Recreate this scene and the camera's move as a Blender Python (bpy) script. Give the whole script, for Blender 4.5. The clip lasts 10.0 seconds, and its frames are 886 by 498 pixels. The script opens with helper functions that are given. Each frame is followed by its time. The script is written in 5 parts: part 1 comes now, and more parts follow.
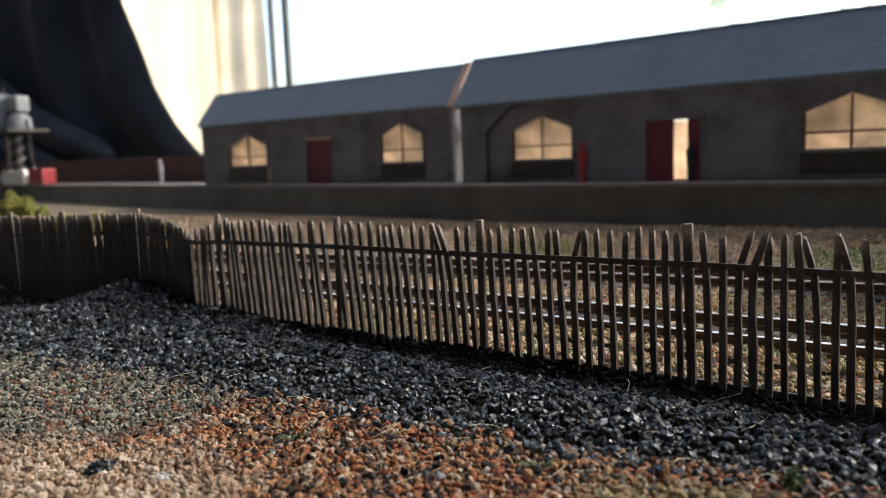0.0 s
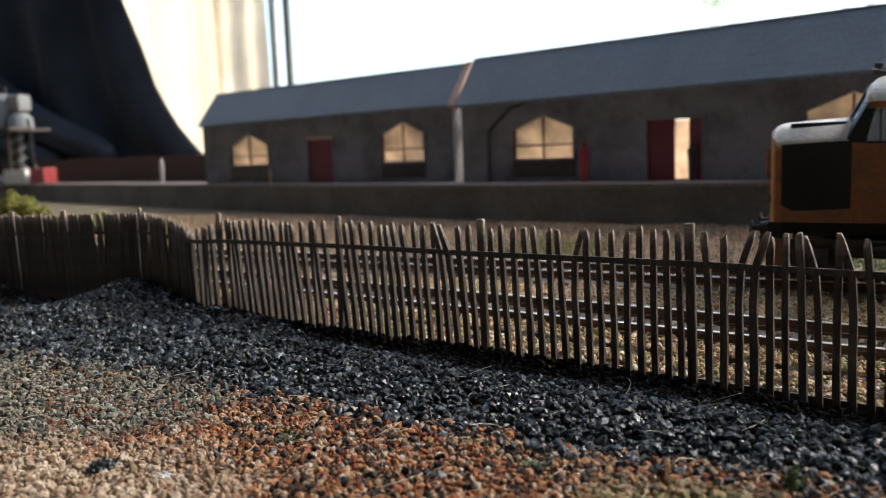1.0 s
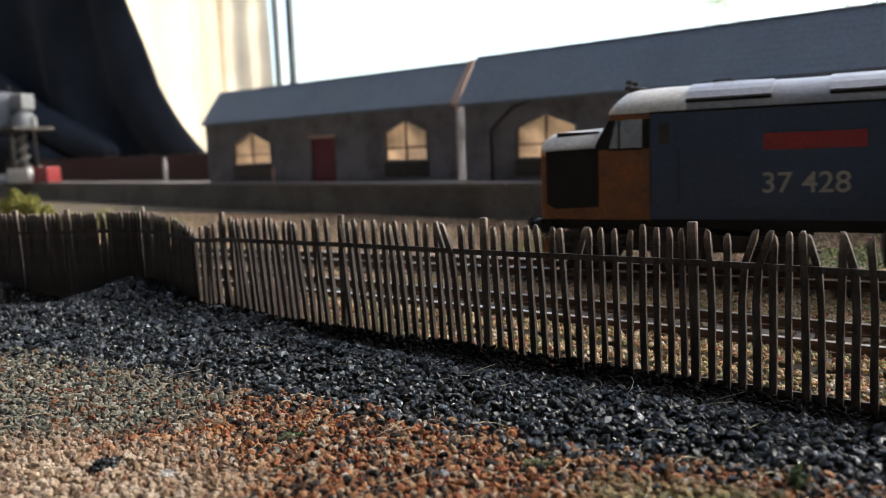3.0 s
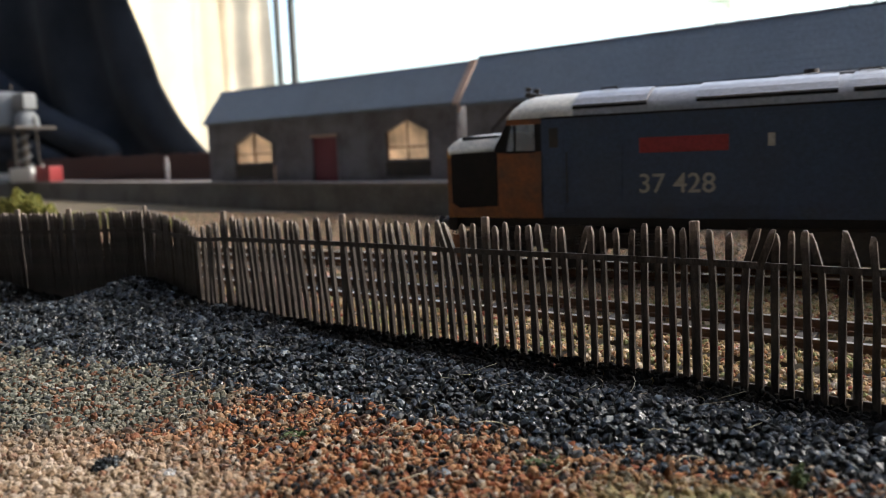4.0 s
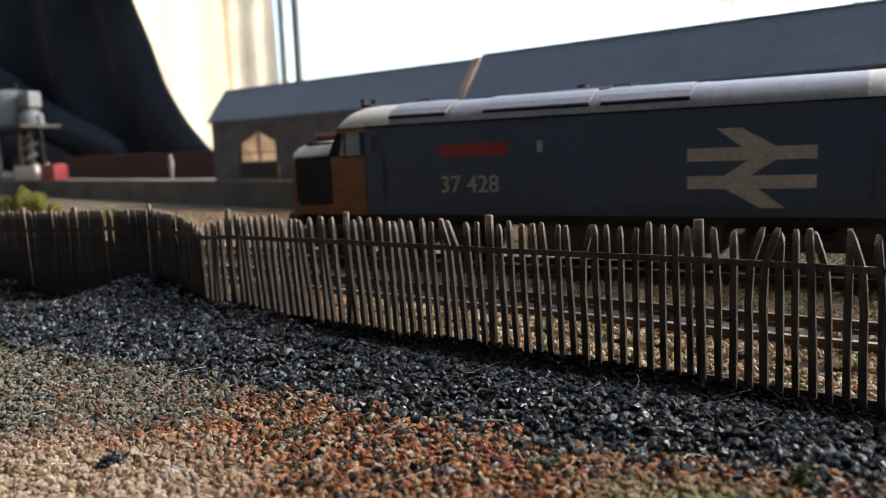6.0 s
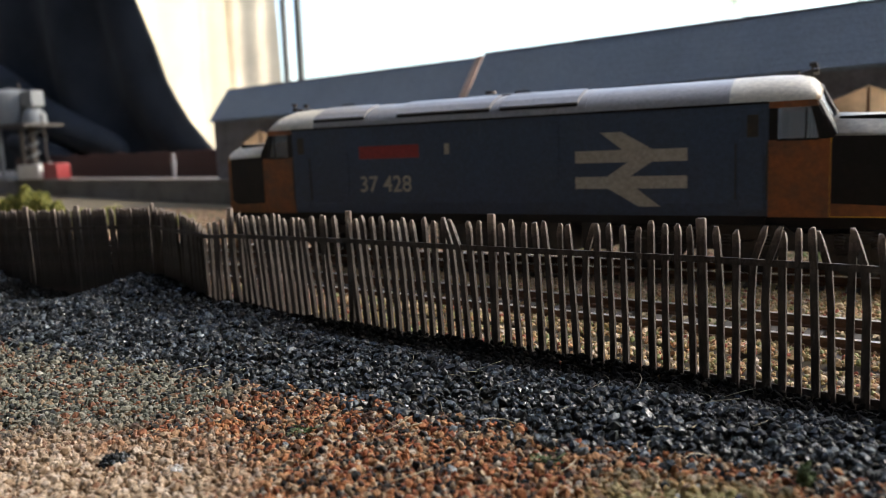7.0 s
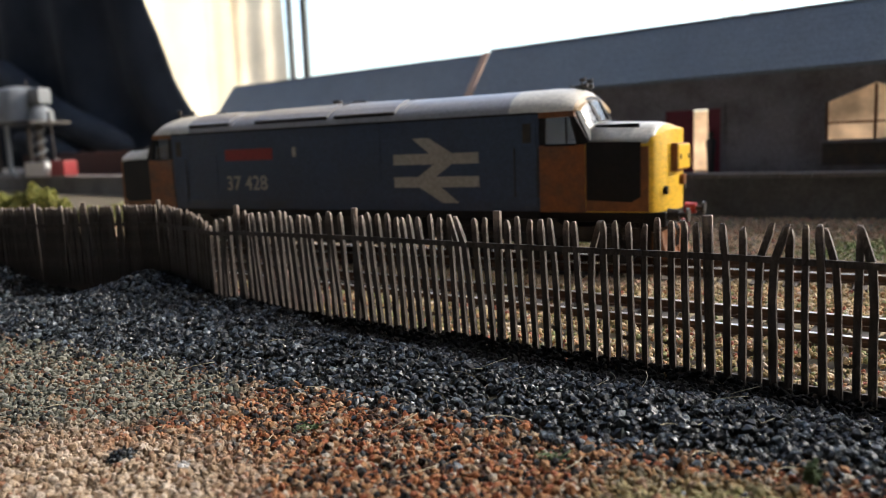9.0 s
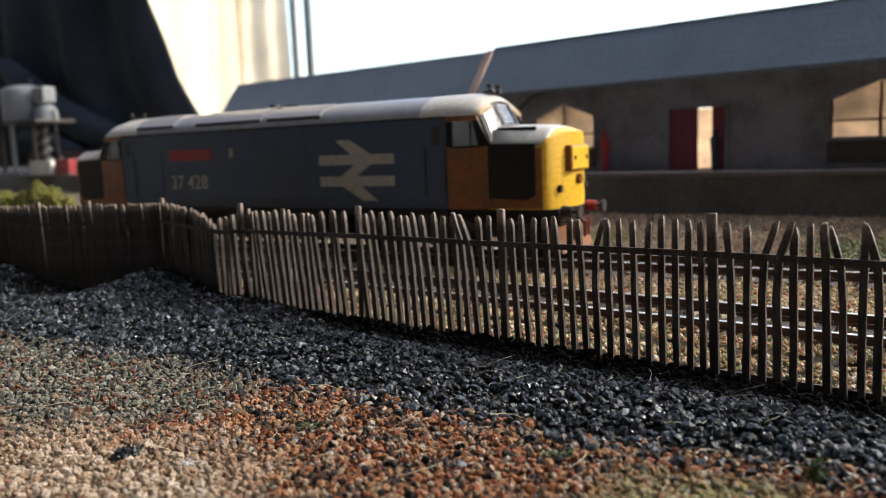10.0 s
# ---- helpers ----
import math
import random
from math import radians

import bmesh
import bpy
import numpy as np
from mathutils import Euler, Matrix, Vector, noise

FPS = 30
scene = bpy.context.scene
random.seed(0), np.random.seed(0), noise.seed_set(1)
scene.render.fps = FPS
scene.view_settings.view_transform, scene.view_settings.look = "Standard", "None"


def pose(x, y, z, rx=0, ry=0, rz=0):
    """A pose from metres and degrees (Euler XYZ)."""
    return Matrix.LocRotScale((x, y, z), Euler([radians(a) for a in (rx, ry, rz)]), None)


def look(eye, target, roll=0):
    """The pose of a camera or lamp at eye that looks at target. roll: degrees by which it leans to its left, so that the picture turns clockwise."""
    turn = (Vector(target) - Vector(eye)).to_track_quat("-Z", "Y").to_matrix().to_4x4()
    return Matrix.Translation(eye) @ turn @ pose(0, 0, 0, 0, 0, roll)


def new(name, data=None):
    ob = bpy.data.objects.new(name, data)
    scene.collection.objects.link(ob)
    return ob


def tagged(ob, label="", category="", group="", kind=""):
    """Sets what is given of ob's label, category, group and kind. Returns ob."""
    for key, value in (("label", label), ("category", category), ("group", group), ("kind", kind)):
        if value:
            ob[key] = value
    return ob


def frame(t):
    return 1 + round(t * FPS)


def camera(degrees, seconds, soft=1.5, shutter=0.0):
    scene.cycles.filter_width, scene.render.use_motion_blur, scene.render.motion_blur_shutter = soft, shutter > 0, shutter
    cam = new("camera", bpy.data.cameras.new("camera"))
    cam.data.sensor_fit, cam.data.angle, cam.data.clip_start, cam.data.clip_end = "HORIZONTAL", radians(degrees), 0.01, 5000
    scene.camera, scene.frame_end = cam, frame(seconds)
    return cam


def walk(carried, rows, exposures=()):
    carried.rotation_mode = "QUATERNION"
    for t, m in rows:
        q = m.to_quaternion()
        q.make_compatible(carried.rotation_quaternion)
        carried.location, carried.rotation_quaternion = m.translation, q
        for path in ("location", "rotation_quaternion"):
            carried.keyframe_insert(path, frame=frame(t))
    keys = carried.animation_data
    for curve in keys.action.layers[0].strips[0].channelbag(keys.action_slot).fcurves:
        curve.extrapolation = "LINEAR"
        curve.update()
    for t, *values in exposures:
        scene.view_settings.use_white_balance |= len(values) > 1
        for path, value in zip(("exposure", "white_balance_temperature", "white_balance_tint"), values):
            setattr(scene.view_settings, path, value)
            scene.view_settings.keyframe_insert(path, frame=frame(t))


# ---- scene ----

# ---- camera and its walk ----
cam = camera(60.66, 10.0, soft=0.7, shutter=0.5)
cam.data.dof.use_dof = True
cam.data.dof.focus_distance = 0.135
cam.data.dof.aperture_fstop = 28.0
walk(cam, [
    (0.0, pose(0, 0, 0.0370, 82.983, 2.074, 28.165)),
    (1.0, pose(0, 0, 0.0370, 82.937, 2.066, 28.250)),
    (2.0, pose(0, 0, 0.0370, 82.890, 2.078, 28.348)),
    (3.0, pose(0, 0, 0.0370, 82.840, 2.096, 28.459)),
    (4.0, pose(0, 0, 0.0370, 82.786, 2.115, 28.582)),
    (5.0, pose(0, 0, 0.0370, 82.725, 2.129, 28.719)),
    (6.0, pose(0, 0, 0.0370, 82.657, 2.138, 28.872)),
    (7.0, pose(0, 0, 0.0370, 82.578, 2.145, 29.046)),
    (8.0, pose(0, 0, 0.0370, 82.485, 2.156, 29.248)),
    (9.0, pose(0, 0, 0.0370, 82.375, 2.181, 29.484)),
    (10.0, pose(0, 0, 0.0370, 82.246, 2.233, 29.763)),
])

# ---- world, sun, exposure ----
SUN_ELEVATION, SUN_AZIMUTH = 38.0, 48.0     # azimuth from +Y towards +X
world = bpy.data.worlds.new("sky")
scene.world = world
world.use_nodes = True
wn = world.node_tree
sky = wn.nodes.new("ShaderNodeTexSky")
sky.sky_type = 'NISHITA'
sky.sun_disc = False
sky.sun_elevation = radians(SUN_ELEVATION)
sky.sun_rotation = radians(SUN_AZIMUTH)
sky.dust_density = 3.0
wn.nodes["Background"].inputs["Strength"].default_value = 0.40
wn.links.new(sky.outputs[0], wn.nodes["Background"].inputs["Color"])
scene.view_settings.exposure = 0.52

sun = new("sun", bpy.data.lights.new("sun", 'SUN'))
sun.data.energy = 1.9
sun.data.angle = radians(3)
sun.data.color = (1.0, 0.98, 0.95)
sun_from = Vector((math.sin(radians(SUN_AZIMUTH)) * math.cos(radians(SUN_ELEVATION)),
                   math.cos(radians(SUN_AZIMUTH)) * math.cos(radians(SUN_ELEVATION)),
                   math.sin(radians(SUN_ELEVATION))))
sun.matrix_world = look(sun_from * 5, (0, 0, 0))

# ---- materials ----
MM = 0.001


def mat_new(name):
    m = bpy.data.materials.new(name)
    m.use_nodes = True
    nt = m.node_tree
    return m, nt, nt.nodes["Principled BSDF"]


def ramp(nt, stops, constant=False):
    r = nt.nodes.new("ShaderNodeValToRGB")
    r.color_ramp.interpolation = 'CONSTANT' if constant else 'LINEAR'
    el = r.color_ramp.elements
    while len(el) < len(stops):
        el.new(0.5)
    for e, (p, c) in zip(el, stops):
        e.position, e.color = p, (*c, 1)
    return r


def mixed(nt, fac, a, b, kind='MIX'):
    n = nt.nodes.new("ShaderNodeMix")
    n.data_type, n.blend_type = 'RGBA', kind
    for sock, v in ((n.inputs[0], fac), (n.inputs[6], a), (n.inputs[7], b)):
        if isinstance(v, bpy.types.NodeSocket):
            nt.links.new(v, sock)
        elif isinstance(v, (tuple, list)):
            sock.default_value = (*v, 1)
        else:
            sock.default_value = v
    return n.outputs[2]


def noise_tex(nt, scale, detail=4, rough=0.6, coord="Object", stretch=None):
    tc = nt.nodes.new("ShaderNodeTexCoord")
    n = nt.nodes.new("ShaderNodeTexNoise")
    n.inputs["Scale"].default_value = scale
    n.inputs["Detail"].default_value = detail
    n.inputs["Roughness"].default_value = rough
    src = tc.outputs[coord]
    if stretch:
        mp = nt.nodes.new("ShaderNodeMapping")
        mp.inputs["Scale"].default_value = stretch
        nt.links.new(src, mp.inputs[0])
        src = mp.outputs[0]
    nt.links.new(src, n.inputs["Vector"])
    return n.outputs["Fac"]


def bump(nt, bsdf, fac, strength, dist):
    b = nt.nodes.new("ShaderNodeBump")
    b.inputs["Strength"].default_value = strength
    b.inputs["Distance"].default_value = dist
    nt.links.new(fac, b.inputs["Height"])
    nt.links.new(b.outputs[0], bsdf.inputs["Normal"])


def painted(name, colour, rough=0.5, worn=(0.12, 0.1, 0.08), amount=0.25, scale=120, grain=900, metal=0.0, relief=0.3, stretch=None, spec=0.5):
    """A painted or plain surface with stains at a broad scale and a fine grain."""
    m, nt, b = mat_new(name)
    big = noise_tex(nt, scale, 5, 0.65, stretch=stretch)
    rp = ramp(nt, [(0.42, (0, 0, 0)), (0.75, (1, 1, 1))])
    nt.links.new(big, rp.inputs[0])
    sc = nt.nodes.new("ShaderNodeMath")
    sc.operation = 'MULTIPLY'
    nt.links.new(rp.outputs[0], sc.inputs[0])
    sc.inputs[1].default_value = amount
    fine = noise_tex(nt, grain, 3, 0.6, stretch=stretch)
    c = mixed(nt, sc.outputs[0], colour, worn)
    fr = ramp(nt, [(0.3, (0.75, 0.75, 0.75)), (0.7, (1.15, 1.15, 1.15))])
    nt.links.new(fine, fr.inputs[0])
    c = mixed(nt, 1.0, c, fr.outputs[0], 'MULTIPLY')
    nt.links.new(c, b.inputs["Base Color"])
    b.inputs["Roughness"].default_value = rough
    b.inputs["Metallic"].default_value = metal
    b.inputs["Specular IOR Level"].default_value = spec
    if relief:
        bump(nt, b, fine, relief, 0.0003)
    return m


def islands(name, stops, rough=0.8, zones=(), relief=0.3, spec=0.3, grain=2500, glints=None):
    """Loose grains: a colour for each piece, drawn from stops; zones blend other stops in by place."""
    m, nt, b = mat_new(name)
    geo = nt.nodes.new("ShaderNodeNewGeometry")
    r0 = ramp(nt, stops, True)
    nt.links.new(geo.outputs["Random Per Island"], r0.inputs[0])
    c = r0.outputs[0]
    for (px, py), radius, other in zones:
        r1 = ramp(nt, other, True)
        nt.links.new(geo.outputs["Random Per Island"], r1.inputs[0])
        d = nt.nodes.new("ShaderNodeVectorMath")
        d.operation = 'DISTANCE'
        nt.links.new(geo.outputs["Position"], d.inputs[0])
        d.inputs[1].default_value = (px * MM, py * MM, -0.004)
        jitter = noise_tex(nt, 90, 3, 0.6)
        a = nt.nodes.new("ShaderNodeMath")
        a.operation = 'MULTIPLY_ADD'
        nt.links.new(jitter, a.inputs[0])
        a.inputs[1].default_value = radius * MM * 0.9
        nt.links.new(d.outputs["Value"], a.inputs[2])
        mr = nt.nodes.new("ShaderNodeMapRange")
        mr.inputs["From Min"].default_value = radius * MM * 1.15
        mr.inputs["From Max"].default_value = radius * MM * 1.6
        mr.inputs["To Min"].default_value = 1.0
        mr.inputs["To Max"].default_value = 0.0
        nt.links.new(a.outputs[0], mr.inputs["Value"])
        c = mixed(nt, mr.outputs[0], c, r1.outputs[0])
    fine = noise_tex(nt, grain, 3, 0.6)
    fr = ramp(nt, [(0.32, (0.42, 0.42, 0.42)), (0.68, (1.12, 1.12, 1.12))])
    nt.links.new(fine, fr.inputs[0])
    c = mixed(nt, 1.0, c, fr.outputs[0], 'MULTIPLY')
    nt.links.new(c, b.inputs["Base Color"])
    b.inputs["Roughness"].default_value = rough
    b.inputs["Specular IOR Level"].default_value = spec
    if glints:
        # some lumps are dull, some break with a glassy face
        mul = nt.nodes.new("ShaderNodeMath")
        mul.operation = 'MULTIPLY'
        mul.inputs[1].default_value = 37.7
        nt.links.new(geo.outputs["Random Per Island"], mul.inputs[0])
        fra = nt.nodes.new("ShaderNodeMath")
        fra.operation = 'FRACT'
        nt.links.new(mul.outputs[0], fra.inputs[0])
        mr = nt.nodes.new("ShaderNodeMapRange")
        mr.inputs["To Min"].default_value, mr.inputs["To Max"].default_value = glints
        nt.links.new(fra.outputs[0], mr.inputs["Value"])
        nt.links.new(mr.outputs[0], b.inputs["Roughness"])
    bump(nt, b, fine, relief, 0.0002)
    return m


def glassy(name, tint=(0.9, 0.95, 0.95), gloss=0.12, rough=0.03):
    m, nt, b = mat_new(name)
    nt.nodes.remove(b)
    tr = nt.nodes.new("ShaderNodeBsdfTransparent")
    tr.inputs[0].default_value = (*tint, 1)
    gl = nt.nodes.new("ShaderNodeBsdfGlossy")
    gl.inputs["Roughness"].default_value = rough
    mx = nt.nodes.new("ShaderNodeMixShader")
    mx.inputs[0].default_value = gloss
    nt.links.new(tr.outputs[0], mx.inputs[1])
    nt.links.new(gl.outputs[0], mx.inputs[2])
    nt.links.new(mx.outputs[0], nt.nodes["Material Output"].inputs[0])
    return m


def sheer(name, colour, through_colour, blend=0.6, scale=40, low=0.85):
    """Thin cloth or paper that lets light through."""
    m, nt, b = mat_new(name)
    n = noise_tex(nt, scale, 4, 0.6)
    rp = ramp(nt, [(0.35, tuple(low * v for v in through_colour)), (0.65, through_colour)])
    nt.links.new(n, rp.inputs[0])
    tl = nt.nodes.new("ShaderNodeBsdfTranslucent")
    nt.links.new(rp.outputs[0], tl.inputs[0])
    b.inputs["Base Color"].default_value = (*colour, 1)
    b.inputs["Roughness"].default_value = 0.9
    mx = nt.nodes.new("ShaderNodeMixShader")
    mx.inputs[0].default_value = blend
    nt.links.new(b.outputs[0], mx.inputs[1])
    nt.links.new(tl.outputs[0], mx.inputs[2])
    nt.links.new(mx.outputs[0], nt.nodes["Material Output"].inputs[0])
    return m


TAN = [(0.0, (0.38, 0.28, 0.18)), (0.25, (0.46, 0.35, 0.24)), (0.5, (0.30, 0.20, 0.12)), (0.7, (0.50, 0.40, 0.30)), (0.9, (0.22, 0.11, 0.06))]
RUST = [(0.0, (0.30, 0.115, 0.042)), (0.18, (0.35, 0.18, 0.08)), (0.36, (0.35, 0.25, 0.155)), (0.50, (0.07, 0.035, 0.02)), (0.62, (0.24, 0.07, 0.026)), (0.76, (0.015, 0.014, 0.012)), (0.92, (0.42, 0.36, 0.28))]
GREY = [(0.0, (0.14, 0.14, 0.103)), (0.22, (0.217, 0.204, 0.152)), (0.40, (0.083, 0.089, 0.0667)), (0.55, (0.217, 0.153, 0.091)), (0.66, (0.153, 0.0638, 0.0303)), (0.78, (0.0287, 0.0307, 0.0273)), (0.92, (0.281, 0.275, 0.224))]
MOSS = [(0.0, (0.289, 0.238, 0.102)), (0.3, (0.34, 0.289, 0.136)), (0.55, (0.221, 0.204, 0.0765)), (0.75, (0.383, 0.306, 0.17)), (0.9, (0.255, 0.128, 0.0595))]
# the last, pale stop paints bright glints into the black coal
COAL = [(0.0, (0.0035, 0.0046, 0.0046)), (0.35, (0.007, 0.0092, 0.0092)), (0.6, (0.016, 0.020, 0.020)), (0.8, (0.007, 0.008, 0.0076)), (0.88, (0.12, 0.14, 0.15))]
YARD = [(0.0, (0.56, 0.4, 0.2)), (0.25, (0.64, 0.49, 0.312)), (0.45, (0.44, 0.34, 0.15)), (0.6, (0.52, 0.29, 0.15)), (0.74, (0.3, 0.32, 0.138)), (0.88, (0.66, 0.56, 0.45)), (0.95, (0.42, 0.13, 0.0875))]
CESS = [(0.0, (0.39, 0.286, 0.186)), (0.3, (0.494, 0.338, 0.215)), (0.55, (0.286, 0.26, 0.143)), (0.75, (0.546, 0.286, 0.2)), (0.9, (0.156, 0.13, 0.114))]

m_gravel = islands("gravel_grains", RUST, zones=[((-145, 90), 50, GREY), ((-105, 84), 16, GREY), ((-86, 44), 31, TAN), ((-14, 77), 14, MOSS), ((16, 84), 14, MOSS)])
m_coal = islands("coal_lumps", COAL, rough=0.34, spec=0.42, relief=0.9, grain=1500, glints=(0.14, 0.5))
m_yard = islands("yard_grains", YARD, zones=[((-60, 232), 34, CESS), ((40, 236), 34, CESS), ((-180, 236), 60, CESS)])
m_cess = islands("cess_grains", CESS, zones=[((10, 290), 34, [(0.0, (0.13, 0.19, 0.06)), (0.4, (0.20, 0.23, 0.08)), (0.8, (0.26, 0.20, 0.10))]), ((-110, 300), 30, [(0.0, (0.20, 0.21, 0.07)), (0.5, (0.30, 0.22, 0.10))])])
def yard_earth(m, y0, y1, y2, y3, colour):
    """Tan scatter paint on the earth of the railway side."""
    nt = m.node_tree
    b = nt.nodes["Principled BSDF"]
    old = b.inputs["Base Color"].links[0].from_socket
    geo = nt.nodes.new("ShaderNodeNewGeometry")
    sep = nt.nodes.new("ShaderNodeSeparateXYZ")
    nt.links.new(geo.outputs["Position"], sep.inputs[0])
    mr = nt.nodes.new("ShaderNodeMapRange")
    mr.inputs["From Min"].default_value = y0 * MM
    mr.inputs["From Max"].default_value = y1 * MM
    nt.links.new(sep.outputs[1], mr.inputs["Value"])
    end = nt.nodes.new("ShaderNodeMapRange")
    end.inputs["From Min"].default_value, end.inputs["From Max"].default_value = y2 * MM, y3 * MM
    end.inputs["To Min"].default_value, end.inputs["To Max"].default_value = 1.0, 0.25
    nt.links.new(sep.outputs[1], end.inputs["Value"])
    both = nt.nodes.new("ShaderNodeMath")
    both.operation = 'MULTIPLY'
    nt.links.new(mr.outputs[0], both.inputs[0])
    nt.links.new(end.outputs[0], both.inputs[1])
    rp = ramp(nt, [(0.3, tuple(0.55 * v for v in colour)), (0.7, colour)])
    nt.links.new(noise_tex(nt, 45, 5, 0.65), rp.inputs[0])
    nt.links.new(mixed(nt, both.outputs[0], old, rp.outputs[0]), b.inputs["Base Color"])
    return m


m_soil = painted("soil", (0.045, 0.031, 0.020), 0.95, (0.032, 0.036, 0.015), 0.8, 22, 700, relief=0.8)
yard_earth(m_soil, 146, 172, 250, 290, (0.34, 0.27, 0.16))
m_wood = painted("weathered_paling", (0.038, 0.028, 0.022), 0.6, (0.22, 0.17, 0.135), 0.36, 800, 3500, relief=1.0, stretch=(1, 1, 0.3))


def pale_tips(m, z0, z1, colour):
    """Blends the base colour to a paler one towards the top ends."""
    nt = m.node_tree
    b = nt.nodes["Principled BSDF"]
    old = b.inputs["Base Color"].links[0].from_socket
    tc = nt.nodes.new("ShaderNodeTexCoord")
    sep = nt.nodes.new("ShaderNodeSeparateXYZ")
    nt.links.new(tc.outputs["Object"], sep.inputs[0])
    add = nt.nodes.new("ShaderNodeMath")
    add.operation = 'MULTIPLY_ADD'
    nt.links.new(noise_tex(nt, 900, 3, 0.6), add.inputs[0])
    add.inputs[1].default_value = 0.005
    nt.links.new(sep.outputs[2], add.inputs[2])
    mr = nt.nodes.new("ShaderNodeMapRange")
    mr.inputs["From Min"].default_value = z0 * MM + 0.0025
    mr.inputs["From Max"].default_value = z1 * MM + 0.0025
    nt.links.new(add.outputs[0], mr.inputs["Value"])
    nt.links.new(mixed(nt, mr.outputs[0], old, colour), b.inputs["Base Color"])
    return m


m_pale = pale_tips(painted("weathered_paling_pale_tip", (0.038, 0.028, 0.022), 0.6, (0.22, 0.17, 0.135), 0.36, 800, 3500, relief=1.0, stretch=(1, 1, 0.3)), 23.5, 27.0, (0.30, 0.235, 0.185))
m_steel = painted("polished_rail", (0.78, 0.75, 0.70), 0.42, (0.3, 0.2, 0.12), 0.3, 200, 1500, metal=1.0, relief=0.1)
m_rust = painted("rusty_rail_side", (0.13, 0.065, 0.035), 0.85, (0.06, 0.035, 0.02), 0.6, 200, 1500, relief=0.5)
m_sleeper = painted("sleeper", (0.06, 0.05, 0.042), 0.85, (0.12, 0.09, 0.06), 0.6, 300, 1500, relief=0.5)
m_navy = painted("dirty_navy_paint", (0.030, 0.057, 0.115), 0.40, (0.034, 0.036, 0.042), 0.35, 70, 900, relief=0.05)
# yellow darkened to orange for sides turned from the light, plus dirt stains
m_orange = painted("shaded_weathered_yellow", (0.25, 0.075, 0.012), 0.5, (0.07, 0.045, 0.028), 0.95, 110, 900, relief=0.05)
# nose side: shade put into the brown-orange, along with grime
m_shadegrime = painted("shaded_grimy_nose_side", (0.24, 0.08, 0.014), 0.55, (0.06, 0.035, 0.02), 0.8, 120, 900, relief=0.05)
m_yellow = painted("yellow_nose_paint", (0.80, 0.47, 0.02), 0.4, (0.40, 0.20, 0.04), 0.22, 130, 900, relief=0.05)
m_black = painted("black_paint", (0.009, 0.008, 0.009), 0.55, (0.03, 0.02, 0.014), 0.3, 150, 900, relief=0.1, spec=0.25)
m_roofgrey = painted("dusty_roof_grey", (0.25, 0.243, 0.245), 0.34, (0.20, 0.18, 0.17), 0.5, 120, 900, relief=0.08)
m_cream = painted("cream_cab_roof", (0.56, 0.52, 0.43), 0.4, (0.36, 0.31, 0.24), 0.4, 120, 900, relief=0.06)
m_brow = painted("tan_brow_paint", (0.46, 0.33, 0.18), 0.45, (0.25, 0.15, 0.07), 0.5, 130, 900, relief=0.05)
# shaded copy of the yellow, for the nose end facing away from light
m_shadeyellow = painted("shaded_yellow_paint", (0.40, 0.17, 0.02), 0.5, (0.16, 0.08, 0.03), 0.6, 130, 900, relief=0.05)
m_white = painted("off_white_transfer", (0.42, 0.39, 0.34), 0.55, (0.25, 0.22, 0.18), 0.2, 200, 900, relief=0.0)
m_red = painted("red_plate", (0.30, 0.022, 0.024), 0.5, (0.2, 0.03, 0.02), 0.3, 200, 900, relief=0.0)
m_gun = painted("dark_gunmetal", (0.03, 0.027, 0.025), 0.55, (0.10, 0.06, 0.035), 0.5, 200, 900, metal=0.2)
m_cabglass = glassy("cab_glazing", (0.52, 0.56, 0.60), 0.16)
m_slate = painted("slate_roof", (0.165, 0.200, 0.240), 0.55, (0.12, 0.14, 0.165), 0.6, 25, 700, relief=0.4)
m_stone = painted("dark_stone_wall", (0.20, 0.195, 0.215), 0.9, (0.045, 0.036, 0.03), 0.8, 40, 600, relief=0.7)
m_barge = painted("pale_bargeboard", (0.55, 0.38, 0.29), 0.8, (0.2, 0.13, 0.09), 0.5, 80, 700)
m_platform = painted("platform_face", (0.16, 0.153, 0.142), 0.9, (0.04, 0.036, 0.03), 0.7, 25, 500, relief=0.6)
m_flag = painted("platform_top", (0.22, 0.19, 0.17), 0.9, (0.13, 0.11, 0.1), 0.6, 40, 600)
m_maroon = painted("maroon_door", (0.16, 0.016, 0.034), 0.6, (0.1, 0.02, 0.02), 0.4, 100, 700)
m_mullion = painted("brown_glazing_bar", (0.20, 0.10, 0.06), 0.7, (0.1, 0.06, 0.04), 0.4, 100, 700)
m_paper = sheer("paper_glazing", (0.60, 0.48, 0.36), (0.90, 0.74, 0.58), 0.85, 60, 0.5)
m_brownfence = painted("reddish_board_fence", (0.065, 0.024, 0.017), 0.85, (0.05, 0.02, 0.015), 0.6, 60, 600, stretch=(1, 1, 0.2))
m_tank = painted("grey_tank", (0.16, 0.175, 0.19), 0.45, (0.2, 0.2, 0.2), 0.4, 60, 600)
m_whitebase = painted("white_plinth", (0.78, 0.77, 0.74), 0.7, (0.5, 0.48, 0.44), 0.3, 60, 600)
m_bush = islands("foliage_clumps", [(0.0, (0.18, 0.18, 0.035)), (0.3, (0.26, 0.25, 0.05)), (0.6, (0.13, 0.14, 0.03)), (0.85, (0.32, 0.29, 0.08))], relief=0.5)
m_drape = painted("navy_cloth", (0.014, 0.018, 0.025), 0.85, (0.045, 0.056, 0.075), 0.6, 6, 900, spec=0.2)
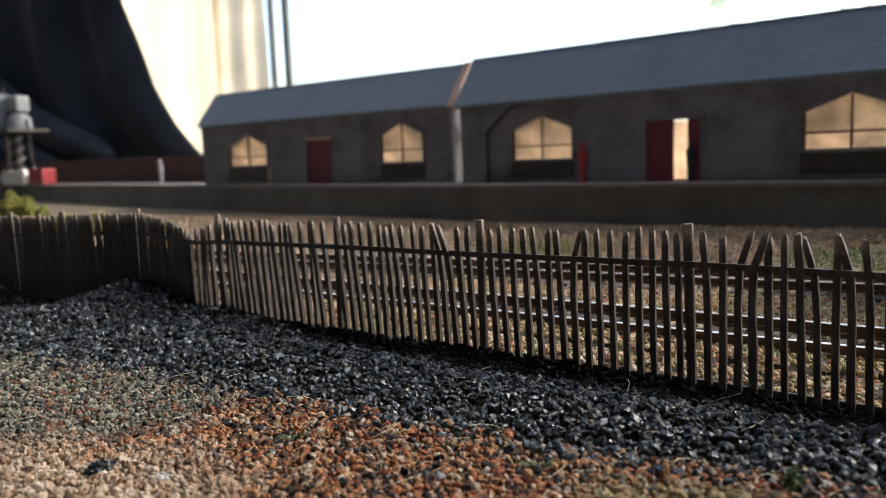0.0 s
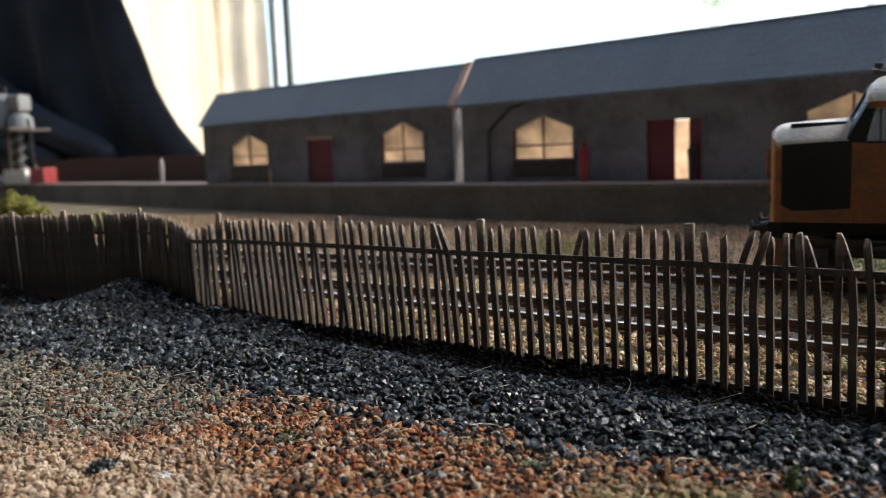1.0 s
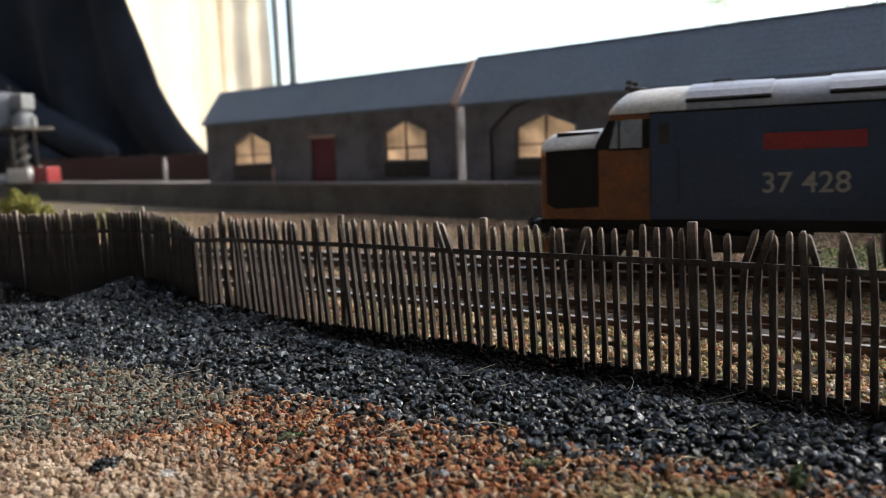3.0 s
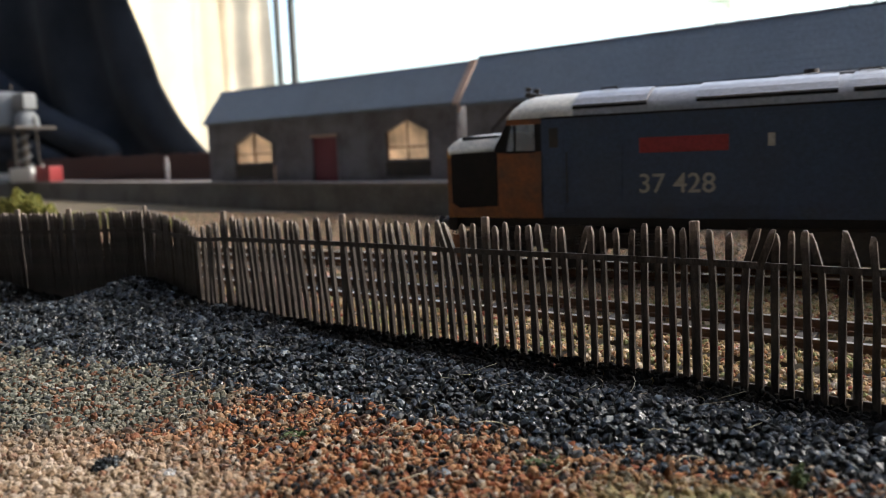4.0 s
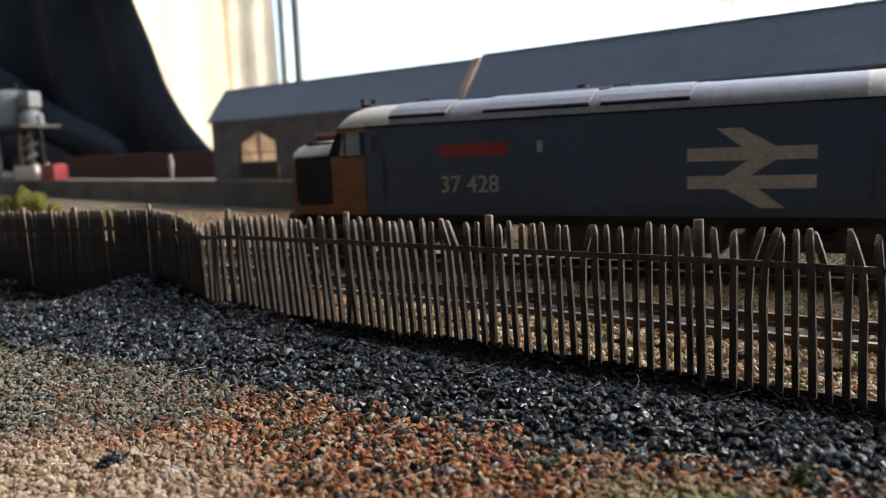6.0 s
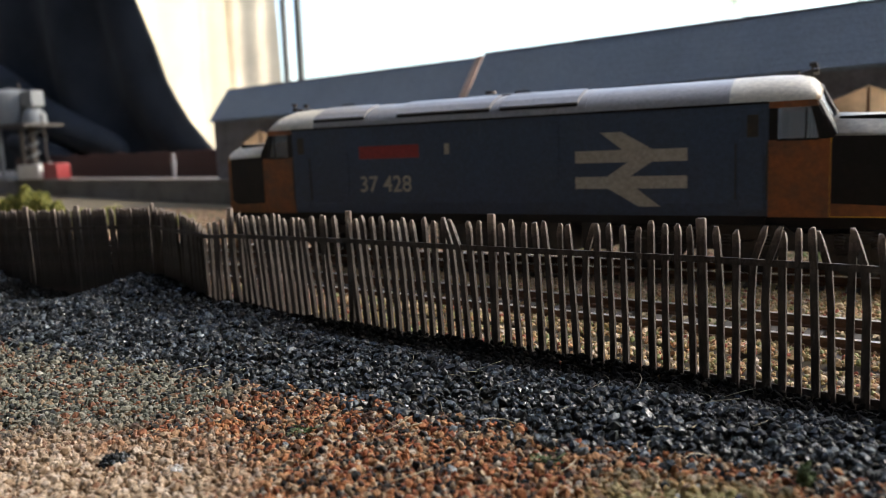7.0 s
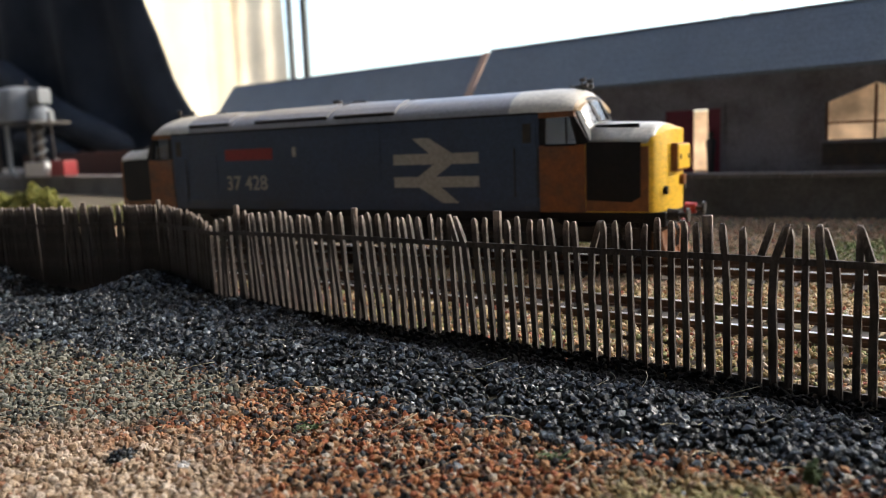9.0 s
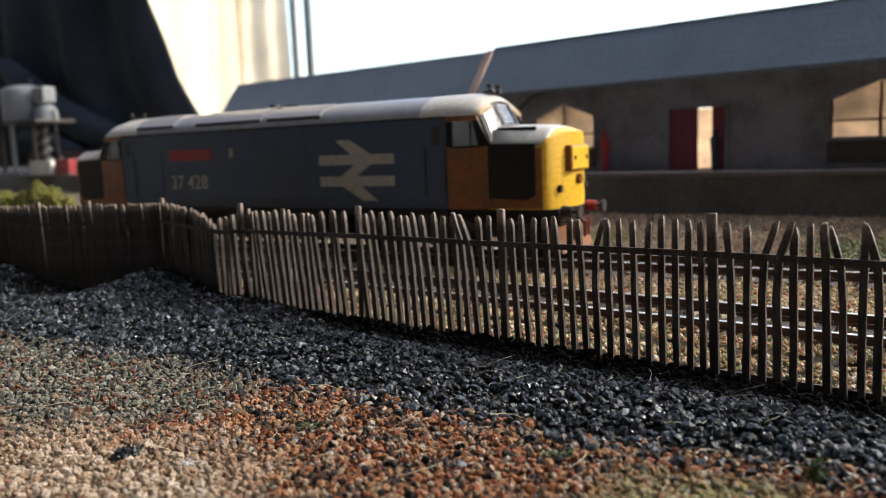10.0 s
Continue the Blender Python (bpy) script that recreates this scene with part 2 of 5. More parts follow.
m_sheer = sheer("cream_net_curtain", (0.85, 0.76, 0.58), (0.82, 0.70, 0.50), 0.92, 14)
m_gather = sheer("beige_curtain", (0.62, 0.56, 0.46), (0.66, 0.58, 0.46), 0.85, 9, 0.6)
m_upvc = painted("white_window_frame", (0.72, 0.70, 0.66), 0.4, (0.5, 0.47, 0.42), 0.4, 8, 300, relief=0.05)
m_gasket = painted("dark_gasket", (0.16, 0.18, 0.18), 0.6, (0.02, 0.02, 0.02), 0.3, 30, 300)
m_wall = painted("pale_wall_paint", (0.62, 0.63, 0.65), 0.9, (0.54, 0.55, 0.56), 0.4, 3, 120)
m_ceil = painted("white_ceiling_paint", (0.75, 0.74, 0.71), 0.9, (0.65, 0.63, 0.6), 0.3, 3, 120)
m_carpet = painted("grey_carpet", (0.10, 0.10, 0.105), 0.95, (0.07, 0.07, 0.075), 0.6, 8, 400)
m_ply = painted("board_edge_ply", (0.36, 0.25, 0.14), 0.8, (0.22, 0.14, 0.08), 0.5, 20, 300)
m_lawn = painted("far_lawn", (0.06, 0.09, 0.03), 0.95, (0.04, 0.06, 0.02), 0.6, 0.6, 8)
m_straw = painted("dry_fibre", (0.42, 0.36, 0.24), 0.8, (0.3, 0.25, 0.14), 0.5, 300, 900, relief=0.0)
m_weed = painted("green_weed", (0.045, 0.075, 0.02), 0.8, (0.10, 0.12, 0.03), 0.5, 300, 900, relief=0.0)
m_glass = glassy("window_glass", (0.97, 0.985, 0.98), 0.04, 0.0)


# ---- mesh helpers (all in millimetres) ----
def part(name, bm, material, parent=None, label="", smooth=False):
    bmesh.ops.recalc_face_normals(bm, faces=bm.faces)
    bmesh.ops.scale(bm, vec=(MM, MM, MM), verts=bm.verts)
    me = bpy.data.meshes.new(name)
    for f in bm.faces:
        f.smooth = smooth
    bm.to_mesh(me)
    bm.free()
    me.materials.append(material)
    if smooth:
        me.set_sharp_from_angle(angle=radians(38))
    ob = new(name, me)
    ob.parent = parent
    if label:
        tagged(ob, label)
    return ob


def thing(name, m, label, category, group="", kind=""):
    ob = new(name)
    ob.empty_display_size = 0.01
    ob.matrix_basis = m
    return tagged(ob, label, category, group, kind)


def at(x, y, z, rz=0):
    return pose(x * MM, y * MM, z * MM, 0, 0, rz)


def box(bm, x0, x1, y0, y1, z0, z1, bevel=0.0, turn=None):
    r = bmesh.ops.create_cube(bm, size=1)
    vs = r["verts"]
    for v in vs:
        v.co = Vector(((x0 + x1) / 2 + v.co.x * (x1 - x0), (y0 + y1) / 2 + v.co.y * (y1 - y0), (z0 + z1) / 2 + v.co.z * (z1 - z0)))
    if turn:
        bmesh.ops.transform(bm, matrix=turn, verts=vs)
    if bevel:
        es = {e for v in vs for e in v.link_edges}
        bmesh.ops.bevel(bm, geom=list(es), offset=bevel, segments=2, affect='EDGES', profile=0.5)
    return bm


def boxed(*a, **k):
    return box(bmesh.new(), *a, **k)


def rod(bm, p0, p1, r0, r1=None, segs=12):
    p0, p1 = Vector(p0), Vector(p1)
    q = (p1 - p0).to_track_quat('Z', 'Y').to_matrix().to_4x4()
    m = Matrix.Translation((p0 + p1) / 2) @ q
    bmesh.ops.create_cone(bm, cap_ends=True, segments=segs, radius1=r0, radius2=r0 if r1 is None else r1, depth=(p1 - p0).length, matrix=m)
    return bm


def prism(bm, outline, y0, y1):
    """An outline of (x, z) points given depth from y0 to y1."""
    a = [bm.verts.new((x, y0, z)) for x, z in outline]
    b = [bm.verts.new((x, y1, z)) for x, z in outline]
    bm.faces.new(a)
    bm.faces.new(b[::-1])
    n = len(a)
    for i in range(n):
        bm.faces.new((a[i], b[i], b[(i + 1) % n], a[(i + 1) % n]))
    return bm


def loft(bm, rings, closed=True, caps=True):
    rows = [[bm.verts.new(p) for p in r] for r in rings]
    n = len(rows[0])
    for a, b in zip(rows, rows[1:]):
        for i in range(n if closed else n - 1):
            bm.faces.new((a[i], a[(i + 1) % n], b[(i + 1) % n], b[i]))
    if caps and closed:
        bm.faces.new(rows[0])
        bm.faces.new(rows[-1][::-1])
    return bm


def grains(name, points, sizes, material, flat=0.75, seed=1, label="", category="", coarse=False):
    """Many small irregular stones in one mesh of kind stuff; points in mm."""
    rng = np.random.default_rng(seed)
    b = bmesh.new()
    if coarse:
        bmesh.ops.create_cone(b, cap_ends=False, segments=4, radius1=1.0, radius2=0.0, depth=1.0, matrix=Matrix.Translation((0, 0, 0.5)))
        bmesh.ops.create_cone(b, cap_ends=False, segments=4, radius1=0.0, radius2=1.0, depth=1.0, matrix=Matrix.Translation((0, 0, -0.5)))
        bmesh.ops.remove_doubles(b, verts=b.verts, dist=0.01)
        bmesh.ops.recalc_face_normals(b, faces=b.faces)
    else:
        bmesh.ops.create_icosphere(b, subdivisions=1, radius=1.0)
    b.verts.ensure_lookup_table()
    base = np.array([v.co[:] for v in b.verts])
    tri = np.array([[v.index for v in f.verts] for f in b.faces])
    b.free()
    n, k, f = len(points), len(base), len(tri)
    shape = base[None] * (1 + rng.uniform(-0.27, 0.27, (n, k, 1)))
    shape *= rng.uniform(0.62, 1.28, (n, 1, 3))
    shape[:, :, 2] *= flat
    q = rng.normal(size=(n, 4))
    q /= np.linalg.norm(q, axis=1)[:, None]
    w, x, y, z = q.T
    rot = np.stack([1 - 2 * (y * y + z * z), 2 * (x * y - z * w), 2 * (x * z + y * w),
                    2 * (x * y + z * w), 1 - 2 * (x * x + z * z), 2 * (y * z - x * w),
                    2 * (x * z - y * w), 2 * (y * z + x * w), 1 - 2 * (x * x + y * y)], 1).reshape(n, 3, 3)
    co = np.einsum('nij,nkj->nki', rot, shape) * sizes[:, None, None] + points[:, None, :]
    co = (co.reshape(-1, 3) * MM).astype(np.float32)
    idx = (tri[None] + (np.arange(n) * k)[:, None, None]).reshape(-1).astype(np.int32)
    me = bpy.data.meshes.new(name)
    me.vertices.add(n * k)
    me.vertices.foreach_set("co", co.ravel())
    me.loops.add(n * f * 3)
    me.loops.foreach_set("vertex_index", idx)
    me.polygons.add(n * f)
    me.polygons.foreach_set("loop_start", np.arange(0, n * f * 3, 3, dtype=np.int32))
    me.polygons.foreach_set("use_smooth", np.zeros(n * f, dtype=bool))
    me.update(calc_edges=True)
    me.validate()
    me.shade_flat()
    me.materials.append(material)
    return tagged(new(name, me), label, category, kind="stuff")


# ---- the lie of the land (mm) ----
FENCE = [(80, 116, -4), (19, 127, -4), (-23.8, 134.5, -4), (-65.8, 138.1, -4), (-106, 143.5, -4), (-149, 149.5, -4.5), (-155, 150.6, -5.0), (-160, 151.8, -5.2),
         (-168, 153.8, -4.8), (-180, 157.5, -4.4), (-195, 162, -4), (-217.5, 152.6, -4), (-236, 147.5, -4), (-275, 138, -4)]


def fence_y(x):
    for (xa, ya, _), (xb, yb, _) in zip(FENCE, FENCE[1:]):
        if xb <= x <= xa:
            return ya + (yb - ya) * (x - xa) / (xb - xa)
    return FENCE[0][1] if x > 0 else FENCE[-1][1]


def coal_edge(x):
    """The front edge of the spilt coal."""
    return float(np.interp(x, [-260, -167, -132, -98, -72, -50, -33, -18, 0, 40, 80], [99, 95, 95.5, 93, 91.5, 90, 89.5, 90, 91, 90, 88])) + 2.5 * noise.noise((x * 0.12, 3.1, 0))


def ground_z(x, y):
    fy = fence_y(x)
    z = (-4.0 if y < fy + 4 else -3.4) + 0.4 * noise.noise((x * 0.03, y * 0.03, 0.5))
    if -300 < x < 100 and 60 < y < fy + 10:
        d = fy - y
        ridge = float(np.interp(x, [-280, -252, -242, -232, -222, -213, -200, -190, -175, -160, -140, -106, -60, 0, 60], [14, 11, 5, 0, -2, -1.5, 3.5, 7, 4, 0.5, 1.8, 1.0, 0.5, 0.2, 0]))
        z += ridge * math.exp(-((d - 9) / 14.0) ** 2) if d > -3 else ridge * 0.2
        if d > -1:
            z += float(np.interp(x, [-150, -115], [0, -2.3])) * math.exp(-((d - 3) / 11.0) ** 2)
            z += 0.7 * math.exp(-((d - 26) / 10.0) ** 2)
            if y > coal_edge(x) + 4:
                z += 0.9 * noise.noise((x * 0.13, y * 0.17, 2.2)) * min(1.0, d / 6.0)
    return z


# ---- the room ----
FLOOR, CEIL, WIN_Y = -950, 1450, 960
tagged(part("floor", boxed(-2600, 2000, -2600, WIN_Y, FLOOR - 60, FLOOR), m_carpet), "grey carpeted floor of the room", "floor", kind="structure")
# unseen ceiling; skylight opening and solid part are added to shape the light
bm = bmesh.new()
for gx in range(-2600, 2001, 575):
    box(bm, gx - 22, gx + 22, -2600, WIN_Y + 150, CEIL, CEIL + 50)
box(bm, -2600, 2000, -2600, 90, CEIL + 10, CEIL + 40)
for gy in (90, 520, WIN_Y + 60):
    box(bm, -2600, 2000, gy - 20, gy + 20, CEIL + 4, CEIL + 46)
tagged(part("ceiling", bm, m_ceil), "white ceiling with an added light opening, out of view", "ceiling", kind="structure")
tagged(part("wall_west", boxed(-2700, -2600, -2600, WIN_Y + 150, FLOOR, CEIL), m_wall), "pale grey painted side wall", "wall", kind="structure")
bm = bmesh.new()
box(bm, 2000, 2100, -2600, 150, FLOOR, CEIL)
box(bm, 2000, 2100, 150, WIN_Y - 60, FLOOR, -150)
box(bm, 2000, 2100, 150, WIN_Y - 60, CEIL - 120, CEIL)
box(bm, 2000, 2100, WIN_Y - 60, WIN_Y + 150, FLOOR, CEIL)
tagged(part("wall_east", bm, m_wall), "pale grey painted side wall around an assumed opening", "wall", kind="structure")
# side window out of view, assumed so that light enters from the right
window_b = thing("window_2", at(2050, 0, 0), "assumed wide side window, out of view", "window", kind="structure")
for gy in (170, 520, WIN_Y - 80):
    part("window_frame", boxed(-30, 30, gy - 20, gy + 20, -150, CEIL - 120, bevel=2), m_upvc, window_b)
tagged(part("wall_south", boxed(-2600, 2000, -2700, -2600, FLOOR, CEIL), m_wall), "pale grey painted wall behind the layout", "wall", kind="structure")
WX0, WX1, WZ0, WZ1 = -1330, 1150, 20, 1280
bm = bmesh.new()
box(bm, -2600, WX0, WIN_Y, WIN_Y + 150, FLOOR, CEIL)
box(bm, WX1, 2000, WIN_Y, WIN_Y + 150, FLOOR, CEIL)
box(bm, WX0, WX1, WIN_Y, WIN_Y + 150, FLOOR, WZ0)
box(bm, WX0, WX1, WIN_Y, WIN_Y + 150, WZ1, CEIL)
tagged(part("wall_north", bm, m_wall), "pale grey painted wall around the large window", "wall", kind="structure")
window = thing("window_1", at(0, WIN_Y + 70, 0), "large white framed window full of bright daylight", "window", kind="structure")
for x0, x1 in ((WX1 - 50, WX1), (WX0, WX0 + 50)):
    part("window_frame", boxed(x0, x1, -35, 35, WZ0, WZ1, bevel=2), m_upvc, window)
for x0, x1 in ((-876, -867), (-846, -835)):
    part("glazing_bar", boxed(x0, x1, -3.5, 3.5, WZ0, WZ1), m_gasket, window, "dark slender window bar")
part("window_frame", boxed(WX0 + 50, -876, -35, 35, WZ0, WZ0 + 50, bevel=2), m_upvc, window)
part("window_frame", boxed(-835, WX1 - 50, -35, 35, WZ0, WZ0 + 50, bevel=2), m_upvc, window)
part("window_frame", boxed(WX0 + 50, -876, -35, 35, WZ1 - 50, WZ1, bevel=2), m_upvc, window)
part("window_frame", boxed(-835, WX1 - 50, -35, 35, WZ1 - 50, WZ1, bevel=2), m_upvc, window)
pane = part("pane", boxed(-835, WX1 - 50, -3, 3, WZ0 + 50, WZ1 - 50), m_glass, window, "clear window glass")
pane.visible_shadow = False
pane = part("pane", boxed(WX0 + 50, -876, -3, 3, WZ0 + 50, WZ1 - 50), m_glass, window, "clear window glass")
pane.visible_shadow = False
tagged(part("lawn", boxed(-60000, 60000, WIN_Y + 160, 90000, -2600, -2500), m_lawn), "mown grass outside the window", "ground", kind="structure")


def cloth(name, x0, x1, y, z0, z1, folds, depth, material, label, category, flare=None):
    """Hanging cloth with folds; flare moves the edges with height."""
    bm = bmesh.new()
    nx, nz = 90, 40
    rows = []
    for j in range(nz + 1):
        z = z0 + (z1 - z0) * j / nz
        row = []
        for i in range(nx + 1):
            u = i / nx
            xa, xb = (x0, x1) if flare is None else flare(z)
            x = xa + (xb - xa) * u
            row.append(bm.verts.new((x, y + depth * math.sin(u * folds * 6.283 + 0.6 * math.sin(z * 0.01)) + 3 * noise.noise((x * 0.02, z * 0.004, 1)), z)))
        rows.append(row)
    for a, b in zip(rows, rows[1:]):
        for i in range(nx):
            bm.faces.new((a[i], a[i + 1], b[i + 1], b[i]))
    ob = part(name, bm, material, smooth=True)
    if flare is not None:
        mod = ob.modifiers.new("thickness", 'SOLIDIFY')
        mod.thickness = 0.0015
    return tagged(ob, label, category)


cloth("net_curtain", WX0 + 10, -900, WIN_Y - 20, 25, 1300, 3, 5, m_sheer, "cream net curtain lit through by the window", "curtain")
cloth("gathered_curtain", -908, -802, WIN_Y - 30, 25, 1300, 2, 6, m_gather, "beige curtain gathered at the window edge", "curtain")


# ---- baseboard and ground ----
tagged(part("layout_board", boxed(-1500, 700, -160, 930, -60, -14), m_ply), "plywood baseboard of the model railway", "board", kind="structure")
table = thing("trestle_table", at(-400, 385, FLOOR), "plain wooden table under the model railway", "table")
part("tabletop", boxed(-1100, 1100, -540, 540, -FLOOR - 84, -FLOOR - 60, bevel=2), m_ply, table)
for lx in (-1040, 1040):
    for ly in (-480, 480):
        part("leg", boxed(lx - 30, lx + 30, ly - 30, ly + 30, 0, -FLOOR - 84, bevel=3), m_ply, table)


def ground_sheet():
    xs = np.concatenate([np.linspace(-1500, -320, 40), np.linspace(-310, 90, 180), np.linspace(100, 700, 30)])
    ys = np.concatenate([np.linspace(-160, 35, 10), np.linspace(40, 190, 90), np.linspace(195, 930, 50)])
    bm = bmesh.new()
    g = [[bm.verts.new((x, y, ground_z(x, y) - 0.3)) for x in xs] for y in ys]
    for a, b in zip(g, g[1:]):
        for i in range(len(xs) - 1):
            bm.faces.new((a[i], a[i + 1], b[i + 1], b[i]))
    ob = part("ground", bm, m_soil, smooth=True)
    tagged(ob, "brown modelled earth of the railway layout", "ground", kind="structure")


ground_sheet()


# ---- tracks ----
def track(y0, slope, x0, x1, label):
    t = thing("railway_track", at(0, y0, 0, math.degrees(math.atan(slope))), label, "track", "railway tracks", kind="structure")
    for s in (-1, 1):
        c = s * 8.25 + s * 0.6
        bm = bmesh.new()
        foot = [(-1.1, -2.5), (1.1, -2.5), (1.1, -2.2), (0.35, -1.9), (0.35, -0.9), (0.62, -0.7), (0.62, -0.12), (-0.62, -0.12), (-0.62, -0.7), (-0.35, -0.9), (-0.35, -1.9), (-1.1, -2.2)]
        loft(bm, [[(x, c + a, b) for a, b in foot] for x in (x0, x1)])
        rail = part("rail", bm, m_rust, t, "rusty rail with a polished top")
        part("rail_head", boxed(x0, x1, c - 0.6, c + 0.6, -0.118, 0.0, bevel=0.04), m_steel, rail, "polished running surface")
    bm = boxed(-1.7, 1.7, -17, 17, -4.1, -2.5, bevel=0.15)
    first = None
    n = int((x1 - x0) / 8.2)
    for i in range(n):
        x = x0 + 4 + i * 8.2
        if first is None:
            first = part("sleeper", bm, m_sleeper, t, "dark weathered sleeper")
            ob = first
        else:
            ob = new("sleeper", first.data)
            ob.parent = t
        ob.location = (x * MM, 0, 0)
    bm = bmesh.new()
    for i in range(n):
        x = x0 + 4 + i * 8.2
        for s in (-1, 1):
            for d in (-1, 1):
                box(bm, x - 1.0, x + 1.0, s * 8.85 + d * 1.5 - 0.5, s * 8.85 + d * 1.5 + 0.5, -2.5, -1.6)
    tagged(part("rail_chair", bm, m_rust, t), kind="stuff")
    return t


TRACK_Y = 232.2
track(TRACK_Y, 0.0, -900, 300, "running line with rusty rails and dark sleepers")
track(162.3, -0.118, -300, 240, "siding with rusty rails beside the fence")


# ---- platform ----
EDGE = [(700, 396), (-25, 398), (-180, 410), (-320, 445), (-490, 492), (-700, 560), (-1050, 660), (-1450, 770)]


def platform():
    p = thing("station_platform", at(0, 0, 0), "dark stone faced station platform with paler edge", "platform", kind="structure")
    top, face = bmesh.new(), bmesh.new()
    prof_f = [(0.8, -14), (0.8, 16.4), (6, 16.4), (6, -14)]
    loft(face, [[(x, y + a, b) for a, b in prof_f] for x, y in EDGE])
    part("platform_face", face, m_platform, p)
    prof_t = [(2.6, 16.4), (2.6, 18.2), (150, 18.2), (150, 16.4)]
    loft(top, [[(x, y + a, b) for a, b in prof_t] for x, y in EDGE])
    part("platform_surface", top, m_flag, p)
    # edging slabs
    for (xa, ya), (xb, yb) in zip(EDGE, EDGE[1:]):
        d = Vector((xb - xa, yb - ya, 0))
        n = max(1, int(d.length / 13))
        ang = math.atan2(d.y, d.x)
        for i in range(n):
            if not (-1100 < xa + d.x * i / n < 250):
                continue
            c = Vector((xa, ya, 0)) + d * ((i + 0.5) / n)
            L = d.length / n - 0.4
            ob = part("edging_slab", boxed(-L / 2, L / 2, -5.4, 5.4, 16.5, 18.6, bevel=0.2), m_flag, p)
            ob.matrix_basis = pose(c.x * MM, (c.y + 5.0) * MM, 0, 0, 0, math.degrees(ang))


platform()


# ---- station buildings ----
def building(name, m, length, eave, ridge, windows, doors, label, pale_end):
    """A stone building, origin at its front corner on the platform; windows are (x0, x1, sill, shoulder, peak)."""
    b = thing(name, m, label, "building", "station buildings")
    T, DEPTH = 2.5, 42
    holes = sorted([(x0, x1, s, sh, pk) for x0, x1, s, sh, pk in windows] + [(x0, x1, 0, zt, zt) for x0, x1, zt, _ in doors])
    for y0 in (0,):
        x = 0
        for x0, x1, s, sh, pk in holes:
            part("wall", boxed(x, x0, y0, y0 + T, 0, eave), m_stone, b)
            bm = bmesh.new()
            if s > 0:
                part("wall", boxed(x0, x1, y0 + 0.02, y0 + T, 0, s), m_stone, b)
            mid = (x0 + x1) / 2
            prism(bm, [(x0, sh), (mid, pk), (mid, eave), (x0, eave)], y0, y0 + T)
            prism(bm, [(mid, pk), (x1, sh), (x1, eave), (mid, eave)], y0, y0 + T)
            part("lintel", bm, m_stone, b)
            x = x1
        part("wall", boxed(x, length, y0, y0 + T, 0, eave), m_stone, b)
    for x0 in (0, length - T):
        bm = bmesh.new()
        g = [bm.verts.new((x0, T, 0)), bm.verts.new((x0, DEPTH - T, 0)), bm.verts.new((x0, DEPTH - T, eave)), bm.verts.new((x0, DEPTH / 2, ridge - 2)), bm.verts.new((x0, T, eave))]
        f = bm.faces.new(g)
        r = bmesh.ops.extrude_face_region(bm, geom=[f])
        bmesh.ops.translate(bm, vec=(T, 0, 0), verts=[v for v in r["geom"] if isinstance(v, bmesh.types.BMVert)])
        part("gable_wall", bm, m_stone, b)
    # roof slopes with courses of slates
    rise, run = ridge - eave + 1.0, DEPTH / 2 + 2.5
    for s in (-1, 1):
        bm = bmesh.new()
        y_e, y_r = DEPTH / 2 + s * run, DEPTH / 2
        sl = [(y_e, eave - 2.0), (y_r, ridge), (y_r, ridge - 1.6), (y_e, eave - 3.6)]
        loft(bm, [[(x, y, z) for y, z in sl] for x in (-3, length + 3)])
        roof = part("roof", bm, m_slate, b)
        n = 9
        for i in range(n):
            u0, u1 = i / n, (i + 1) / n
            o = 0.45
            pts = []
            for u, lift in ((u0, o + 0.07), (u1, o), (u1, 0.02), (u0, 0.02)):
                y, z = y_e + (y_r - y_e) * u, eave - 2.0 + (ridge - eave + 2.0) * u
                ny, nz = s * 0.8, 0.6
                pts.append((y + ny * lift, z + nz * lift))
            bm = bmesh.new()
            loft(bm, [[(x, y, z) for y, z in pts] for x in (-3.2, length + 3.2)])
            part("slate_course", bm, m_slate, roof)
    part("ridge_tile", boxed(-3, length + 3, DEPTH / 2 - 1.4, DEPTH / 2 + 1.4, ridge - 0.6, ridge + 0.7, bevel=0.4), m_slate, b)
    if pale_end:
        # bargeboard brightened, and a pale verge added, for light through the building gap
        bm = bmesh.new()
        prof = [(-3.0, eave - 4.2), (DEPTH / 2, ridge - 0.4), (DEPTH / 2, ridge - 6.5), (-3.0, eave - 9)]
        a = [bm.verts.new((length + 3.1, y, z)) for y, z in prof]
        c = [bm.verts.new((length + 4.6, y, z)) for y, z in prof]
        bm.faces.new(a), bm.faces.new(c[::-1])
        for i in range(4):
            bm.faces.new((a[i], c[i], c[(i + 1) % 4], a[(i + 1) % 4]))
        part("bargeboard", bm, m_barge, b, "pale timber bargeboard")
        bm = bmesh.new()
        v = [(-3.4, eave - 2.6), (DEPTH / 2, ridge + 1.0), (DEPTH / 2, ridge - 0.6), (-3.4, eave - 4.4)]
        loft(bm, [[(x, y - 0.7, z + 0.5) for y, z in v] for x in (length - 1.0, length + 4.6)])
        part("lit_verge", bm, m_barge, b, "pale strip on the roof end for light through the gap")
        part("quoin", boxed(length - 3, length + 0.6, -0.5, 4, 0, eave - 4, bevel=0.3), m_stone, b)
    for x0, x1, s, sh, pk in windows:
        mid = (x0 + x1) / 2
        w = part("window", prism(bmesh.new(), [(x0 - 2.5, s), (x0, s), (x0, sh), (mid, pk), (x1, sh), (x1, s), (x1 + 2.5, s), (x1 + 2.5, sh + 1.5), (mid, pk + 3), (x0 - 2.5, sh + 1.5)], -0.9, 0.0), m_stone, b, "raised stone surround")
